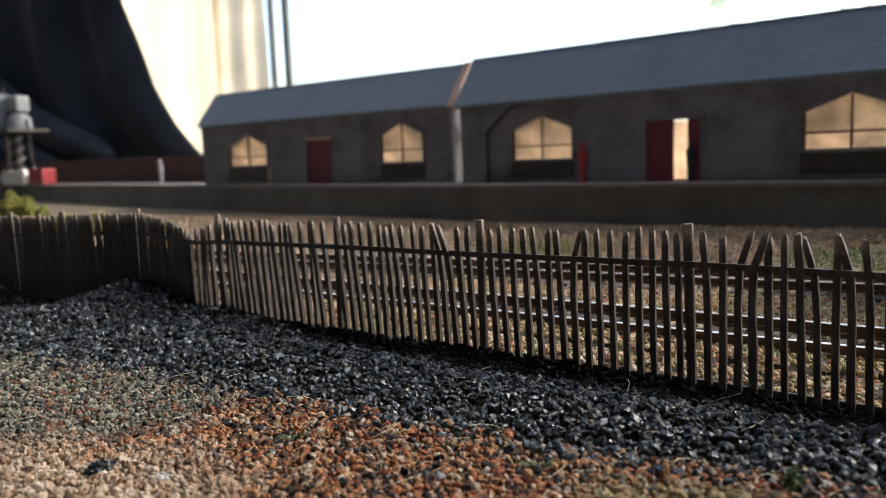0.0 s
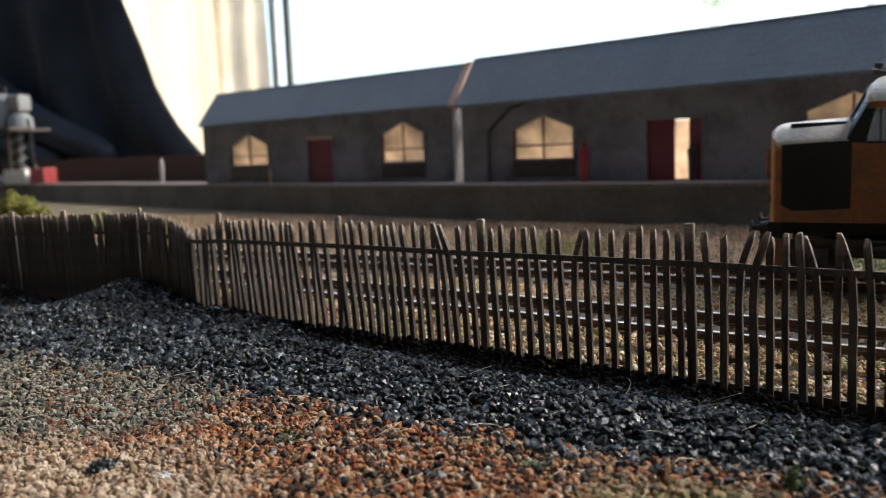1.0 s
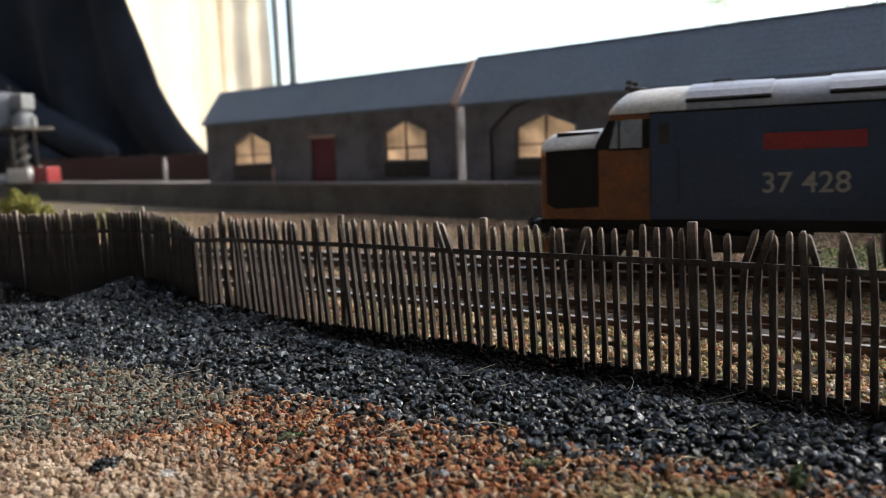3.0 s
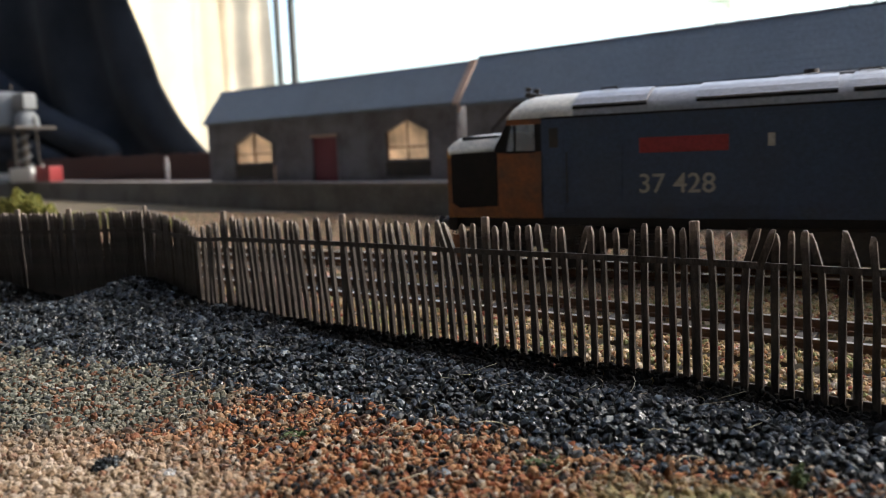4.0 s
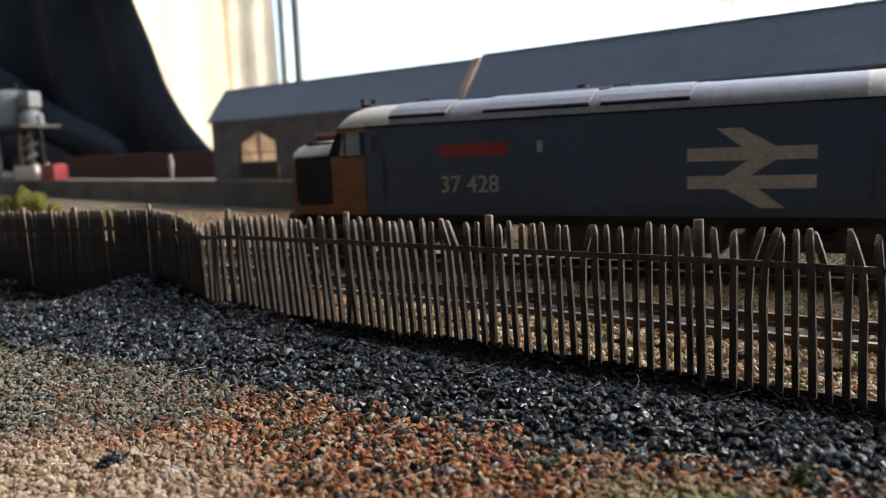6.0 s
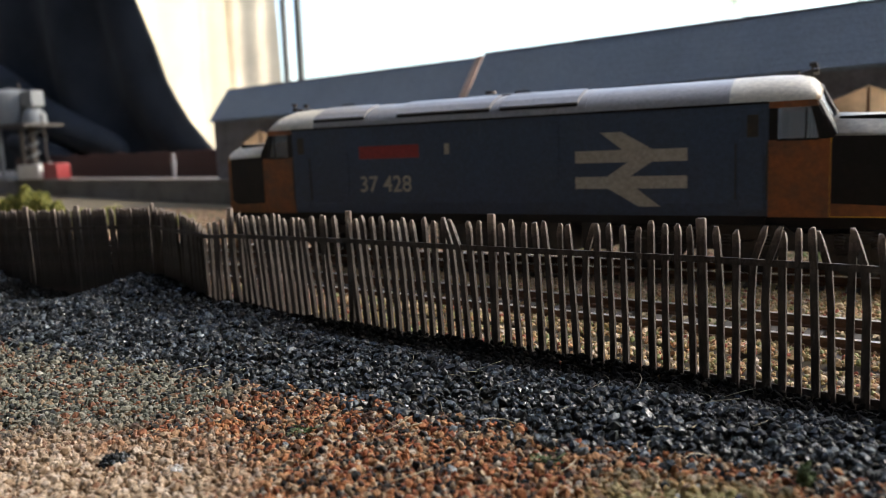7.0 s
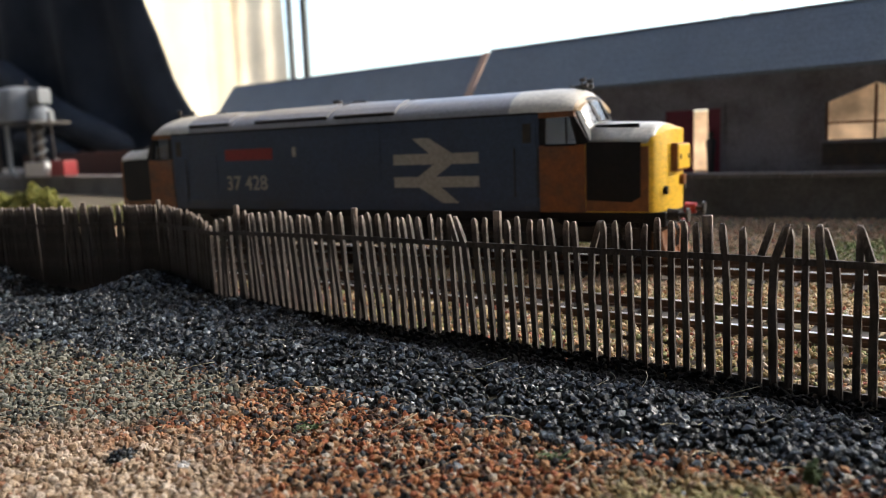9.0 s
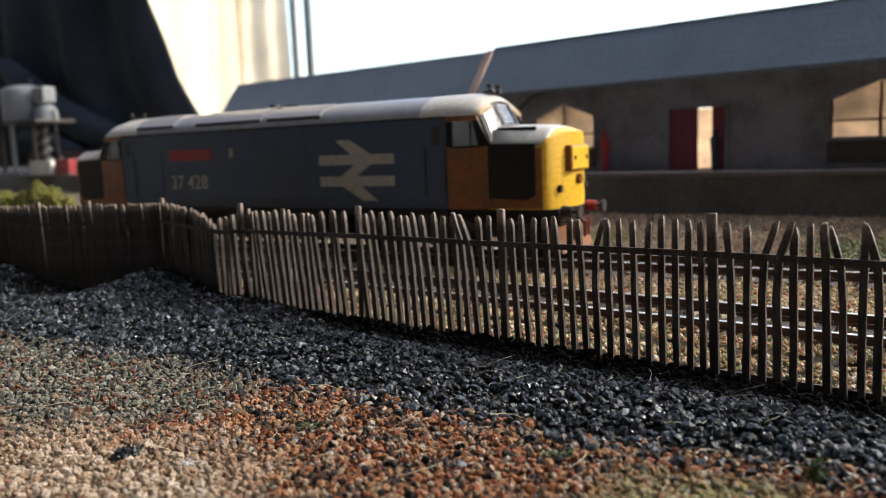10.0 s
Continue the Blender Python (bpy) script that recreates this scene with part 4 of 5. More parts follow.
    rod(bm, (X(87), -2.6, 52.6), (X(87), -2.6, 54.2), 0.35, 0.35, 6)
    rod(bm, (X(87), 2.6, 52.6), (X(87), 2.6, 54.2), 0.35, 0.35, 6)
    rod(bm, (X(85), -4.5, 54.3), (X(85), 4.5, 54.3), 0.2, 0.2, 6)
    for y in (-3.4, 3.4):
        rod(bm, (X(88.5), y, 52.6), (X(88.5), y, 56.0), 0.3, 0.3, 6)
        rod(bm, (X(87.8), y, 56.1), (X(89.6), y, 56.1), 0.5, 0.75, 8)
    lp("horn", bm, m_gun, None, "twin air horns")
    # nose front
    out = 1.0 if s > 0 else 0.25
    part("headcode_box", bx(tip - 2.2, tip + 1.3 * out, -7.6, 7.6, 28.2, 35.4, bevel=0.4), m_yellow, nose)
    part("box_edge", bx(tip - 2.4, tip + 0.9 * out, -8.0, 8.0, 27.7, 35.8, bevel=0.3), m_orange, nose)
    for y in (-5.2, 5.2):
        part("marker_lamp", rod(bmesh.new(), (X(tip + 1.1 * out), y, 31.8), (X(tip + 1.5 * out), y, 31.8), 0.8), m_gun, nose)
    part("head_lamp", rod(bmesh.new(), (X(tip - 0.3), 0, 25.0), (X(tip + 1.4 * out), 0, 25.0), 1.6), m_orange, nose, "orange tinted head lamp")
    for y in (-11.4, 11.4):
        part("tail_lamp", rod(bmesh.new(), (X(tip - 2.6), y, 22.5), (X(tip - 0.9), y, 22.5), 1.2), m_black, nose)
    beam = lp("buffer_beam", bx(110.0, tip - 0.9, -14.6, 14.6, 12.0, 16.38, bevel=0.3), m_black)
    bz = 15.4 if s > 0 else 14.4
    for y in (-11.5, 11.5):
        buf = part("buffer", rod(bmesh.new(), (X(tip - 0.9), y, bz), (X(tip + 2.4 * (1.0 if s > 0 else 0.5)), y, bz), 1.9, 1.7), m_red if y > 0 else m_gun, beam, "red painted buffer stock" if y > 0 else "dark buffer stock", smooth=True)
        bm = rod(bmesh.new(), (X(tip + 2.4 * (1.0 if s > 0 else 0.5)), y, bz), (X(tip + 4.4 * (1.0 if s > 0 else 0.7)), y, bz), 0.8)
        rod(bm, (X(tip + 4.4 * (1.0 if s > 0 else 0.7)), y, bz), (X(tip + 5.1 * (1.0 if s > 0 else 0.72)), y, bz), 2.2, 2.0, 20)
        part("buffer_head", bm, m_gun, beam, "dark steel buffer head", smooth=True)
    bm = rod(bmesh.new(), (X(tip - 0.9), 0, 13), (X(tip + 2.2), 0, 11), 0.5)
    rod(bm, (X(tip + 2.2), 0, 11), (X(tip + 2.2), 0, 6.5), 0.5)
    part("coupling", bm, m_gun, beam)
    for y in (-5.5, -8, 5.5, 8):
        bm = rod(bmesh.new(), (X(tip - 0.9), y, 13), (X(tip + 1.0), y, 11), 0.35, segs=6)
        rod(bm, (X(tip + 1.0), y, 11), (X(tip + 0.7), y, 6), 0.35, segs=6)
        part("brake_hose", bm, m_black if y < 0 else m_red, beam)
    bm = bmesh.new()
    for y0, y1 in ((-14, -1.2), (1.2, 14)):
        prism(bm, [(X(tip - 4.9), 3.2), (X(tip + 0.2), 2.6), (X(tip - 1.4), 6.5), (X(tip - 2.2), 10.5), (X(tip - 4.9), 10.5)], y0, y1)
    lp("snowplough", bm, m_orange, None, "orange-yellow snowplough blades")


loco_end(1)
loco_end(-1)

WHEEL_R = 7.2
wheelsets = []
wheel_mesh = None


def bogie(xc):
    b = lp("bogie", boxed(xc - 30, xc + 30, -6.5, 6.5, 6.0, 11.5, bevel=0.5), m_gun, None, "dark grey bogie")
    for sy in (-1, 1):
        prm = [(xc - 35, 9.4), (xc - 35, 11.6), (xc - 12, 11.8), (xc - 9, 13.8), (xc + 9, 13.8), (xc + 12, 11.8), (xc + 35, 11.6), (xc + 35, 9.4), (xc + 11, 9.0), (xc + 6, 6.6), (xc - 6, 6.6), (xc - 11, 9.0)]
        sf = part("side_frame", prism(bmesh.new(), prm, sy * 12.2, sy * 14.0), m_gun, b)
        for ax in (-27, 0, 27):
            part("axle_box", boxed(xc + ax - 2.4, xc + ax + 2.4, min(sy * 13.4, sy * 15.2), max(sy * 13.4, sy * 15.2), 5.0, 9.8, bevel=0.4), m_gun, sf)
        for ax in (-31, -22.5, -5, 5, 22.5, 31):
            bm = bmesh.new()
            for k in range(4):
                rod(bm, (xc + ax, sy * 14.2, 8.0 + k * 0.9), (xc + ax, sy * 14.2, 8.5 + k * 0.9), 1.2, segs=8)
            part("spring", bm, m_gun, sf)
        part("brake_cylinder", rod(bmesh.new(), (xc - 17, sy * 14.5, 9.6), (xc - 11, sy * 14.5, 9.6), 1.5), m_gun, sf, smooth=True)
        part("step", boxed(xc + 33, xc + 37, min(sy * 13, sy * 15.4), max(sy * 13, sy * 15.4), 4.2, 4.8), m_gun, sf)


def wheelset(x):
    """Two steel wheels on an axle, turning about y."""
    global wheel_mesh
    if wheel_mesh is None:
        bm = bmesh.new()
        for s in (-1, 1):
            y0 = s * 7.3
            rod(bm, (0, y0, 0), (0, y0 + s * 0.6, 0), WHEEL_R + 0.7, segs=32)
            rod(bm, (0, y0 + s * 0.6, 0), (0, y0 + s * 2.4, 0), WHEEL_R, segs=32)
            rod(bm, (0, y0 + s * 2.4, 0), (0, y0 + s * 2.9, 0), 1.8, 1.4, 12)
            for k in range(6):
                a = k * math.pi / 3
                rod(bm, (1.9 * math.cos(a), y0 + s * 2.5, 1.9 * math.sin(a)), (5.6 * math.cos(a), y0 + s * 2.45, 5.6 * math.sin(a)), 0.45, segs=6)
        rod(bm, (0, -9, 0), (0, 9, 0), 1.0, segs=10)
        ob = part("wheelset", bm, m_gun, loco, "dark steel wheels on their axle")
        wheel_mesh = ob.data
    else:
        ob = new("wheelset", wheel_mesh)
        ob.parent = loco
    ob.matrix_basis = at(x, 0, WHEEL_R)
    wheelsets.append((ob, x))


for xc in (HALF - 74, HALF + 74):
    bogie(xc)
    for ax in (-27, 0, 27):
        wheelset(xc + ax)
lp("fuel_tank", boxed(90, 136, -15.2, 15.2, 4.2, 14.4, bevel=1.2), m_gun, None, "dark grey underfloor fuel tank")
lp("battery_box", boxed(140, 148, -15.5, 15.5, 6.2, 14.4, bevel=0.5), m_gun)
lp("underframe", boxed(HALF - 110, HALF + 110, -12, 12, 13.0, 16.6), m_black)


# ---- small things on the platform ----
def figure(m, height, colour, label):
    """A plain little figure, one mesh."""
    k = height / 24.0
    bm = bmesh.new()
    loft(bm, [[(rx * k * math.cos(a), ry * k * math.sin(a), z * k) for a in [i * math.pi / 5 for i in range(10)]] for z, rx, ry in
              ((0, 2.0, 1.6), (1, 2.0, 1.5), (10, 2.4, 1.7), (12, 2.6, 1.8), (18, 3.2, 1.9), (19.5, 2.6, 1.7), (20.2, 0.9, 0.9), (21.0, 1.5, 1.5), (22.6, 1.7, 1.6), (23.7, 1.1, 1.1), (24, 0.4, 0.4))])
    ob = part("figurine", bm, colour, smooth=True)
    ob.matrix_basis = m
    return tagged(ob, label, "figurine", "platform figurines")


m_figred = painted("red_figure_paint", (0.35, 0.02, 0.025), 0.6, (0.2, 0.02, 0.02), 0.3, 100, 700)
m_figgrey = painted("grey_figure_paint", (0.44, 0.46, 0.48), 0.7, (0.36, 0.14, 0.09), 0.9, 110, 700)
m_figdark = painted("dark_figure_paint", (0.03, 0.03, 0.035), 0.7, (0.05, 0.04, 0.04), 0.4, 100, 700)
figure(at(-652, 576, 18.2), 26, m_figgrey, "small grey painted figurine standing on the platform")
figure(B_M @ at(95, -7, 0), 24, m_figred, "small red painted figurine by the window")
figure(B_M @ at(158.2, -2.6, 0), 22, m_figdark, "small dark figurine in the open doorway")
figure(A_M @ at(96, -4, 0), 14, m_barge, "small seated tan figurine by the building")
figure(at(-972, 648, 18.2), 24, m_figgrey, "small pale figurine beside the water tower")


def water_tower():
    w = thing("water_tower", at(-1048, 655, 18.2), "grey model water tower on a dark frame with white plinth", "tower")
    part("tank", loft(bmesh.new(), [[(r * math.cos(i * math.pi / 14) - 6, r * math.sin(i * math.pi / 14), z) for i in range(28)] for z, r in ((77, 27), (78, 30), (118, 30), (122, 27), (125, 18), (127, 4))]), m_tank, w, "rounded grey tank", smooth=True)
    part("small_tank", loft(bmesh.new(), [[(r * math.cos(i * math.pi / 10) + 40, r * math.sin(i * math.pi / 10), z) for i in range(20)] for z, r in ((75, 14), (76, 16), (90, 15), (97, 9), (99, 2))]), m_tank, w, "small domed grey tank", smooth=True)
    part("feed_box", boxed(26, 52, -10, 10, 99, 121, bevel=2), m_tank, w)
    part("deck", boxed(-40, 60, -30, 30, 72, 76, bevel=0.6), m_gun, w)
    for x, y in ((-32, -24), (-32, 24), (-6, -24), (-6, 24)):
        part("leg", rod(bmesh.new(), (x, y, 0), (x, y, 72), 3.2), m_tank if x > -10 else m_gun, w)
    bm = bmesh.new()
    for k in range(26):
        a = k * 0.9
        rod(bm, (30 + 8 * math.cos(a), 8 * math.sin(a), 20 + k * 2.05), (30 + 8 * math.cos(a + 0.9), 8 * math.sin(a + 0.9), 20 + (k + 1) * 2.05), 1.3, segs=6)
    part("spiral_pipe", bm, m_tank, w, "coiled grey pipe")
    part("pipe", rod(bmesh.new(), (30, 0, 18), (30, 0, 76), 5.0), m_gun, w)
    part("hose", rod(bmesh.new(), (60, 0, 20), (57, 0, 90), 1.2), m_gun, w)
    part("plinth", boxed(10, 58, -14, 14, 0, 20, bevel=0.8), m_whitebase, w, "white square plinth")
    part("slab", boxed(-44, 10, -28, 28, 0, 6, bevel=0.6), m_tank, w)
    part("finial", rod(bmesh.new(), (12, 0, 121), (12, 0, 135), 1.2), m_gun, w)


water_tower()
crate = thing("red_crate", at(-966, 652, 18.2), "red plastic crate on the platform", "crate")
part("crate_body", boxed(-15, 15, -10, 10, 0, 21, bevel=0.8), m_red, crate)
for k in range(3):
    part("rib", boxed(-15.6, 15.6, -10.5, 10.5, 3 + k * 7, 4.4 + k * 7, bevel=0.2), m_red, crate)


def board_fence():
    f = thing("board_fence", at(0, 0, 0), "reddish brown board fence along the platform back", "fence")
    a, b = Vector((-588, 592, 18.2)), Vector((-1300, 800, 18.2))
    d = b - a
    n = 90
    ang = math.degrees(math.atan2(d.y, d.x)) + 180
    rng = random.Random(9)
    data = None
    for i in range(n):
        q = a + d * (i / n)
        if data is None:
            ob = part("board", boxed(0, d.length / n - 0.5, -0.7, 0.7, 0, 29, bevel=0.15), m_brownfence, f)
            data = ob.data
        else:
            ob = new("board", data)
            ob.parent = f
        ob.matrix_basis = pose(q.x * MM, q.y * MM, q.z * MM, 0, 0, ang) @ Matrix.Diagonal((1, 1, rng.uniform(0.95, 1.03) * (1 + 0.16 * i / n), 1))
    part("fence_rail", loft(bmesh.new(), [[(q.x + 0.3, q.y + y, z) for y, z in ((0.9, 40), (2.2, 40), (2.2, 42), (0.9, 42))] for q in (a, b)]), m_brownfence, f)


board_fence()


# ---- dark cloth at the window ----
def drape():
    zs = [30, 51, 76, 114, 157, 233, 284, 420, 1300]
    xr = [-812, -837, -871, -901, -929, -957, -978, -1005, -1025]
    d = cloth("dark_drape", 0, 1, 815, 30, 1300, 4, 13, m_drape, "dark navy cloth hanging beside the window, hem gathered", "drape",
              flare=lambda z: (-1560, float(np.interp(z, zs, xr))))
    for k, (p, r) in enumerate(((((-1330, 790, 215), (-1240, 785, 150), (-1150, 780, 108), (-1070, 780, 78), (-985, 785, 52)), 26), (((-1260, 765, 78), (-1190, 762, 70), (-1120, 765, 50), (-1080, 770, 36)), 20))):
        bm = bmesh.new()
        P = [Vector(v) for v in p]
        rings = []
        for i in range(len(P)):
            t = (P[min(i + 1, len(P) - 1)] - P[max(i - 1, 0)]).normalized()
            n = t.cross(Vector((0, 1, 0))).normalized()
            rr = r * (1.0 if 0 < i < len(P) - 1 else 0.7)
            rings.append([tuple(P[i] + n * rr * math.cos(a) + Vector((0, 1, 0)) * rr * math.sin(a)) for a in [j * math.pi / 8 for j in range(16)]])
        loft(bm, rings)
        ob = part("fold", bm, m_drape, d, "gathered roll of the cloth", smooth=True)
        mod = ob.modifiers.new("soft", 'SUBSURF')
        mod.levels = mod.render_levels = 2


drape()


# ---- loose stones, coal and growth ----
def scatter(n, xr, yr, keep, size, lift, seed):
    rng = np.random.default_rng(seed)
    x = rng.uniform(*xr, n)
    y = rng.uniform(*yr, n)
    pts, sz = [], []
    r = size * np.exp(np.clip(rng.normal(0, 0.32, n), -0.8, 0.55))
    for i in range(n):
        if keep(x[i], y[i]):
            pts.append((x[i], y[i], ground_z(x[i], y[i]) + lift * r[i] + rng.uniform(-0.5, 0.75) * size))
            sz.append(r[i])
    return np.array(pts), np.array(sz)


def in_view(x, y):
    """The stretch of ground before the lens."""
    return -0.02 * x + 45 < y + 0.0 and y > 40 and x < 12 + (y - 60) * 0.28 and x > -1.9 * y + 0 - 30


crng = np.random.default_rng(4)
p, r = scatter(105000, (-260, 45), (44, 125), lambda x, y: in_view(x, y) and y < coal_edge(x) + 7, 0.44, 0.45, 11)
grains("gravel", p, r, m_gravel, 0.8, 21, "tan, rust and grey gravel grains strewn over the foreground", "gravel")


def coal_keep(x, y):
    e, fy = coal_edge(x), fence_y(x)
    return in_view(x, y) and (e < y < fy - float(np.interp(x, [-125, -100, 0, 25], [0.6, 10.0, 9.5, 6.0]))) and (y > e + 8 or crng.random() < (y - e) / 8)


p, r = scatter(56000, (-300, 60), (80, 170), coal_keep, 0.56, 0.6, 12)
grains("coal", p, r, m_coal, 0.9, 22, "spilt black coal lumps heaped against the fence", "coal")
p, r = scatter(1600, (-200, 30), (60, 110), lambda x, y: in_view(x, y) and coal_edge(x) - 26 * crng.random() ** 2 < y < coal_edge(x), 0.45, 0.5, 13)
grains("stray_coal", p, r, m_coal, 0.9, 23, "stray black coal lumps among the gravel", "coal")


# near-black grains laid where the fence's shadow falls along its foot
shady = np.random.default_rng(19)
m_footshade = islands("shaded_earth", [(0.0, (0.011, 0.011, 0.010)), (0.5, (0.016, 0.015, 0.014)), (0.9, (0.028, 0.023, 0.019))], rough=0.95, spec=0.1)
p, r = scatter(60000, (-240, 40), (106, 164), lambda x, y: fence_y(x) - 8 - 6 * shady.random() < y < fence_y(x) - 0.2, 0.42, 1.0, 16)
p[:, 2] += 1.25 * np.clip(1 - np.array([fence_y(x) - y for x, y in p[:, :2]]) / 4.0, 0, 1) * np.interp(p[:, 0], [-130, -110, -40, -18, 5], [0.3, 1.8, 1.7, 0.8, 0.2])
grains("shaded_earth", p, r, m_footshade, 0.9, 27, "black earth banked along the fence foot in place of its shadow", "earth")


def sleeper_zone(x, y):
    return -7.6 < y - (162.3 - 0.118 * x) < 17.5 or abs(y - TRACK_Y) < 17.5


p, r = scatter(84000, (-290, 75), (116, 262), lambda x, y: y > fence_y(x) + 0.4 and not sleeper_zone(x, y) and x < 10 + (y - 60) * 0.35, 0.42, 0.4, 14)
near = (p[:, 1] < 155.5 - 0.118 * p[:, 0]) & (p[:, 1] > 143.0 - 0.118 * p[:, 0])
p[near, 2] += 1.1
grains("yard_ballast", p, r, m_yard, 0.9, 24, "yellow-green and tan scatter beside the rails", "ballast")
p, r = scatter(26000, (-290, 75), (130, 262), lambda x, y: y > fence_y(x) + 0.8 and sleeper_zone(x, y) and x < 10 + (y - 60) * 0.35, 0.36, 0.1, 15)
grains("track_ballast", p, r, m_yard, 0.9, 25, "fine brown ballast between the sleepers", "ballast", coarse=True)
prng = np.random.default_rng(8)
n = 2600
hx, hy_ = prng.normal(-140, 8, n), prng.normal(155.5, 2.2, n)
pts = np.stack([hx, hy_, -4 + 9 * np.exp(-((hx + 140) / 13) ** 2 - ((hy_ - 155.5) / 4) ** 2) * prng.uniform(0.1, 1, n)], 1)
p, r = scatter(52000, (-540, 90), (262, 440), lambda x, y: y < float(np.interp(-x, [180, 320, 490], [409, 444, 490])) and x < 10 + (y - 60) * 0.3, 0.6, 0.3, 17)
grains("cess_scatter", p, r, m_cess, 0.7, 28, "dull brown and green scatter before the platform", "ballast", coarse=True)
m_pink = islands("pink_chippings", [(0.0, (0.40, 0.24, 0.19)), (0.4, (0.48, 0.32, 0.26)), (0.8, (0.30, 0.18, 0.14))])
grains("chippings", pts, np.exp(prng.normal(math.log(0.8), 0.2, n)), m_pink, 0.9, 26, "small heap of pinkish chippings behind the fence", "chippings")


m_turf = islands("pale_turf", [(0.0, (0.34, 0.32, 0.13)), (0.4, (0.42, 0.39, 0.17)), (0.8, (0.26, 0.26, 0.09))])


def clumped(name, centre, radii, n, size, seed, label, category):
    rng = np.random.default_rng(seed)
    v = rng.normal(size=(n, 3))
    v /= np.linalg.norm(v, axis=1)[:, None]
    v[:, 2] = np.abs(v[:, 2])
    lump = 1 + 0.22 * np.sin(v[:, 0] * 7 + seed) * np.cos(v[:, 1] * 6)
    pts = v * (rng.uniform(0.65, 1.0, n) ** 0.5 * lump)[:, None] * np.array(radii) + np.array(centre)
    return grains(name, pts, np.exp(rng.normal(math.log(size), 0.3, n)), m_turf if category == "mound" else m_bush, 0.7, seed, label, category, coarse=True)


for k, (c, rr) in enumerate((((-477, 300, 2), (16, 14, 19)), ((-512, 300, 1), (22, 16, 15)), ((-459, 304, 1), (9, 9, 12)), ((-556, 305, 1), (26, 16, 13)))):
    clumped("bush", c, rr, 3200, 0.95, 40 + k, "yellow-green bush of clumped foam foliage", "bush")
for k, (c, rr) in enumerate((((-432, 322, -5), (40, 18, 13)), ((-385, 325, -5), (28, 14, 10)))):
    clumped("grass_mound", c, rr, 6000, 0.55, 50 + k, "low mound of pale yellow-green turf", "mound")


def straws(name, spots, material, length, radius, seed, label, category):
    rng = random.Random(seed)
    bm = bmesh.new()
    for x, y in spots:
        a, t = rng.uniform(0, 6.28), rng.uniform(0.05, 0.5)
        L = length * rng.uniform(0.5, 1.4)
        p0 = Vector((x, y, ground_z(x, y) + 0.8))
        prev = None
        for i in range(4):
            u = i / 3
            q = p0 + Vector((math.cos(a + u * 0.5) * L * u, math.sin(a + u * 0.5) * L * u, L * (t * u - 0.25 * u * u)))
            ringv = [bm.verts.new(q + Vector((radius * math.cos(k * 2.09), radius * math.sin(k * 2.09) * 0.5, radius * math.sin(k * 2.09)))) for k in range(3)]
            if prev:
                for k in range(3):
                    bm.faces.new((prev[k], prev[(k + 1) % 3], ringv[(k + 1) % 3], ringv[k]))
            prev = ringv
    return tagged(part(name, bm, material), label, category, kind="stuff")


srng = random.Random(31)
spots = []
while len(spots) < 120:
    x, y = srng.uniform(-120, 25), srng.uniform(70, 128)
    if in_view(x, y) and y < fence_y(x) - 3 and srng.random() < (0.35 + (x + 120) / 180):
        spots.append((x, y))
straws("dry_fibres", spots, m_straw, 4.5, 0.06, 32, "thin dry straw fibres lying among the coal", "fibres")
wspots = [(-71.5 + srng.gauss(0, 0.5), 83.3 + srng.gauss(0, 0.5)) for i in range(60)] + [(-35 + srng.gauss(0, 1), 88 + srng.gauss(0, 1)) for i in range(30)]
straws("green_weeds", wspots, m_weed, 1.6, 0.09, 33, "small tufts of green weed", "weeds")


def tuft(name, x, y, r, h, n, material, seed, label):
    rng = np.random.default_rng(seed)
    v = rng.normal(size=(n, 3))
    v /= np.linalg.norm(v, axis=1)[:, None]
    v[:, 2] = np.abs(v[:, 2])
    pts = v * rng.uniform(0.4, 1, (n, 1)) * np.array((r, r, h)) + np.array((x, y, ground_z(x, y)))
    return grains(name, pts, np.exp(rng.normal(math.log(0.28), 0.3, n)), material, 0.8, seed, label, "tuft")


m_fluff = painted("white_fluff", (0.42, 0.41, 0.39), 0.9, (0.25, 0.24, 0.22), 0.6, 900, 3000)
tuft("dark_tuft", -88.2, 63.7, 2.3, 1.9, 340, m_coal, 61, "small dark fibrous clump on the sand")
tuft("pale_fluff", -79.1, 65.8, 1.8, 0.9, 140, m_fluff, 62, "scrap of white fluff on the sand")
stalk = tuft("mossy_stalk", -5.1, 93.7, 1.1, 2.8, 220, m_weed, 63, "dark green mossy stalk")


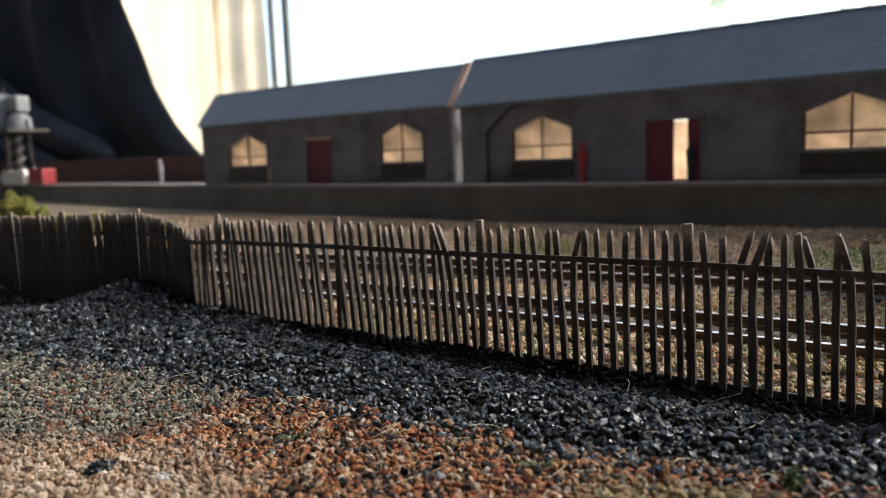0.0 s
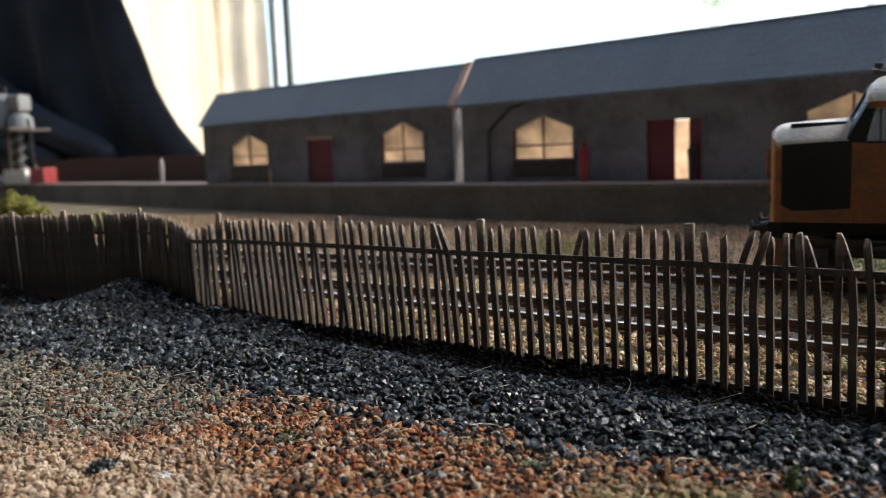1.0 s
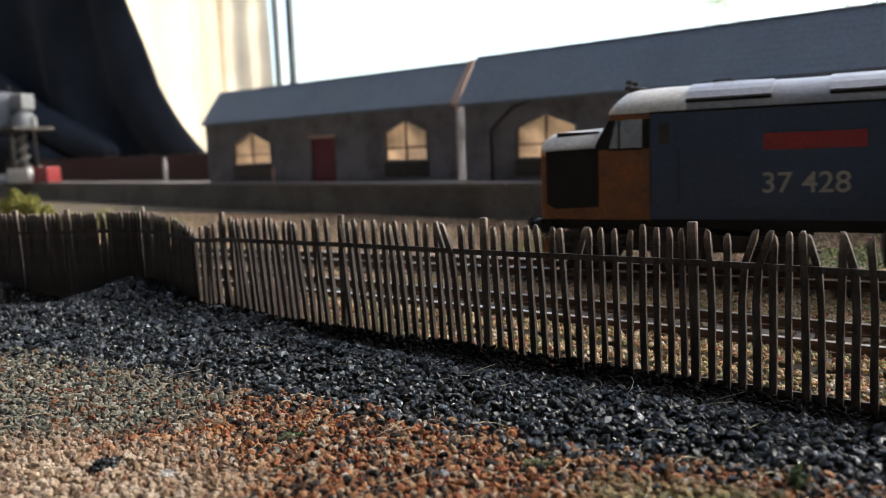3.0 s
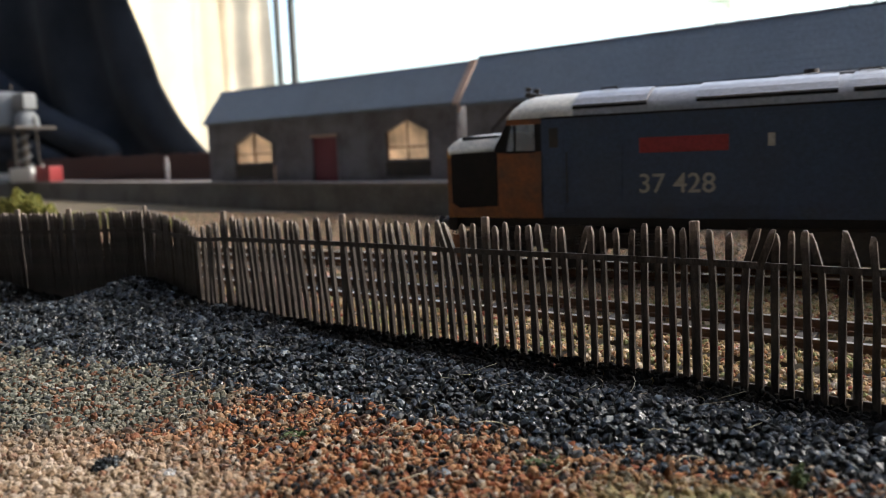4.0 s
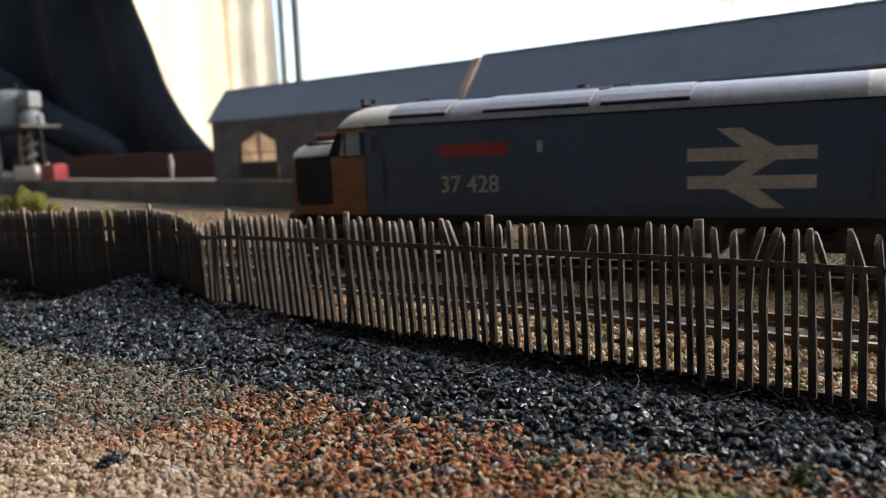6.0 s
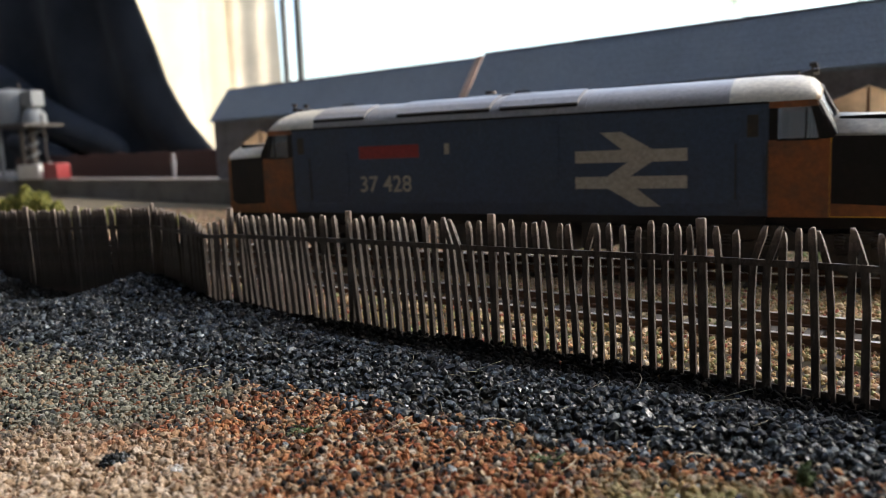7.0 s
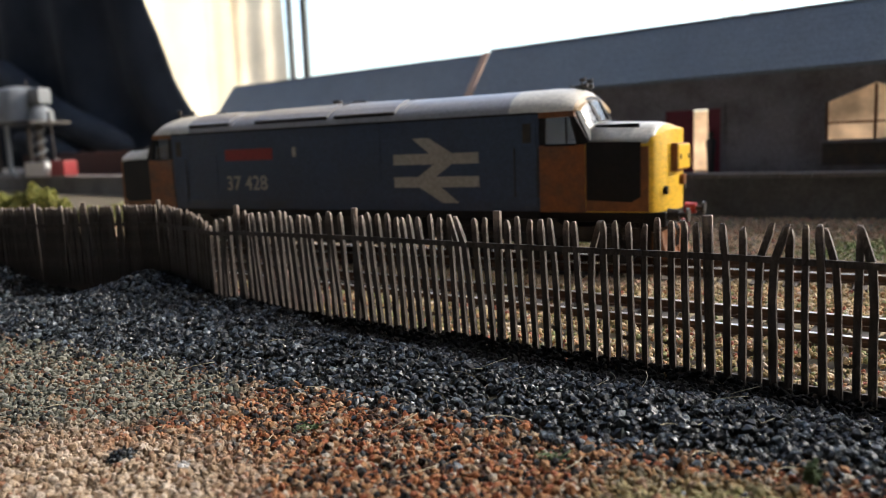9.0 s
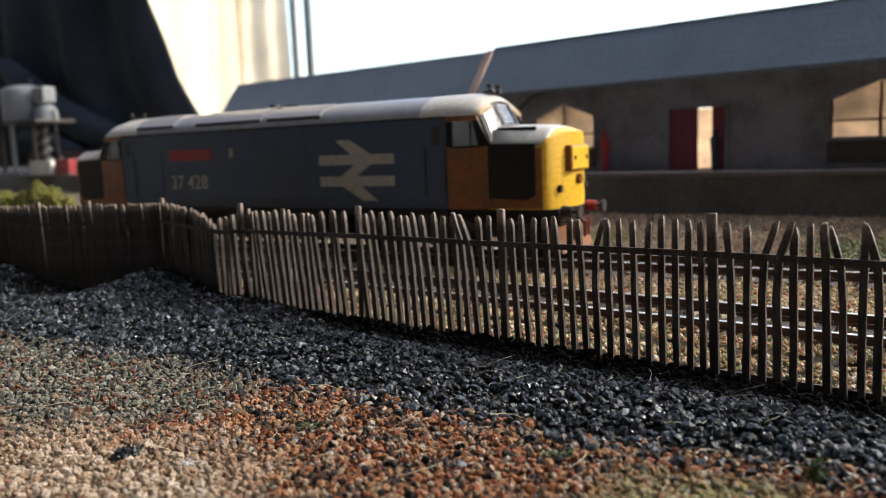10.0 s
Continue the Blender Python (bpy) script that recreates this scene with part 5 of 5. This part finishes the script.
# ---- trees outside ----
m_leaf = sheer("tree_leaves", (0.12, 0.17, 0.05), (0.80, 0.90, 0.50), 0.92, 3)
leaf_nodes = m_leaf.node_tree
# leaves made mostly see-through, to pale them as glare from the sky would
see_through = leaf_nodes.nodes.new("ShaderNodeBsdfTransparent")
hazy = leaf_nodes.nodes.new("ShaderNodeMixShader")
hazy.inputs[0].default_value = 0.76
leaf_out = leaf_nodes.nodes["Material Output"].inputs[0]
leaf_nodes.links.new(leaf_out.links[0].from_socket, hazy.inputs[1])
leaf_nodes.links.new(see_through.outputs[0], hazy.inputs[2])
leaf_nodes.links.new(hazy.outputs[0], leaf_out)
m_bark = painted("bark", (0.10, 0.075, 0.055), 0.9, (0.06, 0.045, 0.03), 0.6, 6, 60, relief=0.8)


def tree(x, y, z, r, seed):
    t = thing("garden_tree", pose(x, y, -2.5), "leafy green garden tree outside the window", "tree")
    bm = rod(bmesh.new(), (0, 0, 0), (40, 0, (z + 1.7) * 1000), 60, 18, 10)
    rng = random.Random(seed)
    for k in range(9):
        a = k * 2.4
        rod(bm, (20, 0, (z + 1.7) * 1000 - k * 40), (r * 500 * math.cos(a), r * 500 * math.sin(a), (z + 2.1) * 1000 + rng.uniform(-0.3, 0.5) * r * 300), 14, 4, 6)
    part("trunk", bm, m_bark, t)
    g = np.random.default_rng(seed)
    c = g.normal(size=(40, 3)) * np.array((0.45, 0.45, 0.38)) * r
    pts = (c[g.integers(0, 40, 2200)] + g.normal(size=(2200, 3)) * 0.24 * r + np.array((0, 0, z + 2.5))) * 1000
    ob = grains("crown", pts, np.full(2200, 26.0), m_leaf, 0.15, seed, coarse=True)
    ob.parent = t


tree(-1.85, 12.5, 2.35, 0.55, 71)
tree(-0.05, 12.0, 2.5, 0.85, 72)


# ---- motion ----
def motions():
    def run(t):
        u = (t - 5) / 5
        return 0.989 * (((-0.826 * u - 0.540) * u + 0.121) * u * u - 165.03 * u - 150.32)
    walk(loco, [(0.5 * k, at(run(0.5 * k), TRACK_Y, 0)) for k in range(21)])
    for ob, x in wheelsets:
        walk(ob, [(0.2 * k, pose(x * MM, 0, WHEEL_R * MM, 0, math.degrees((run(0.2 * k) - run(0)) / WHEEL_R), 0)) for k in range(51)])


motions()
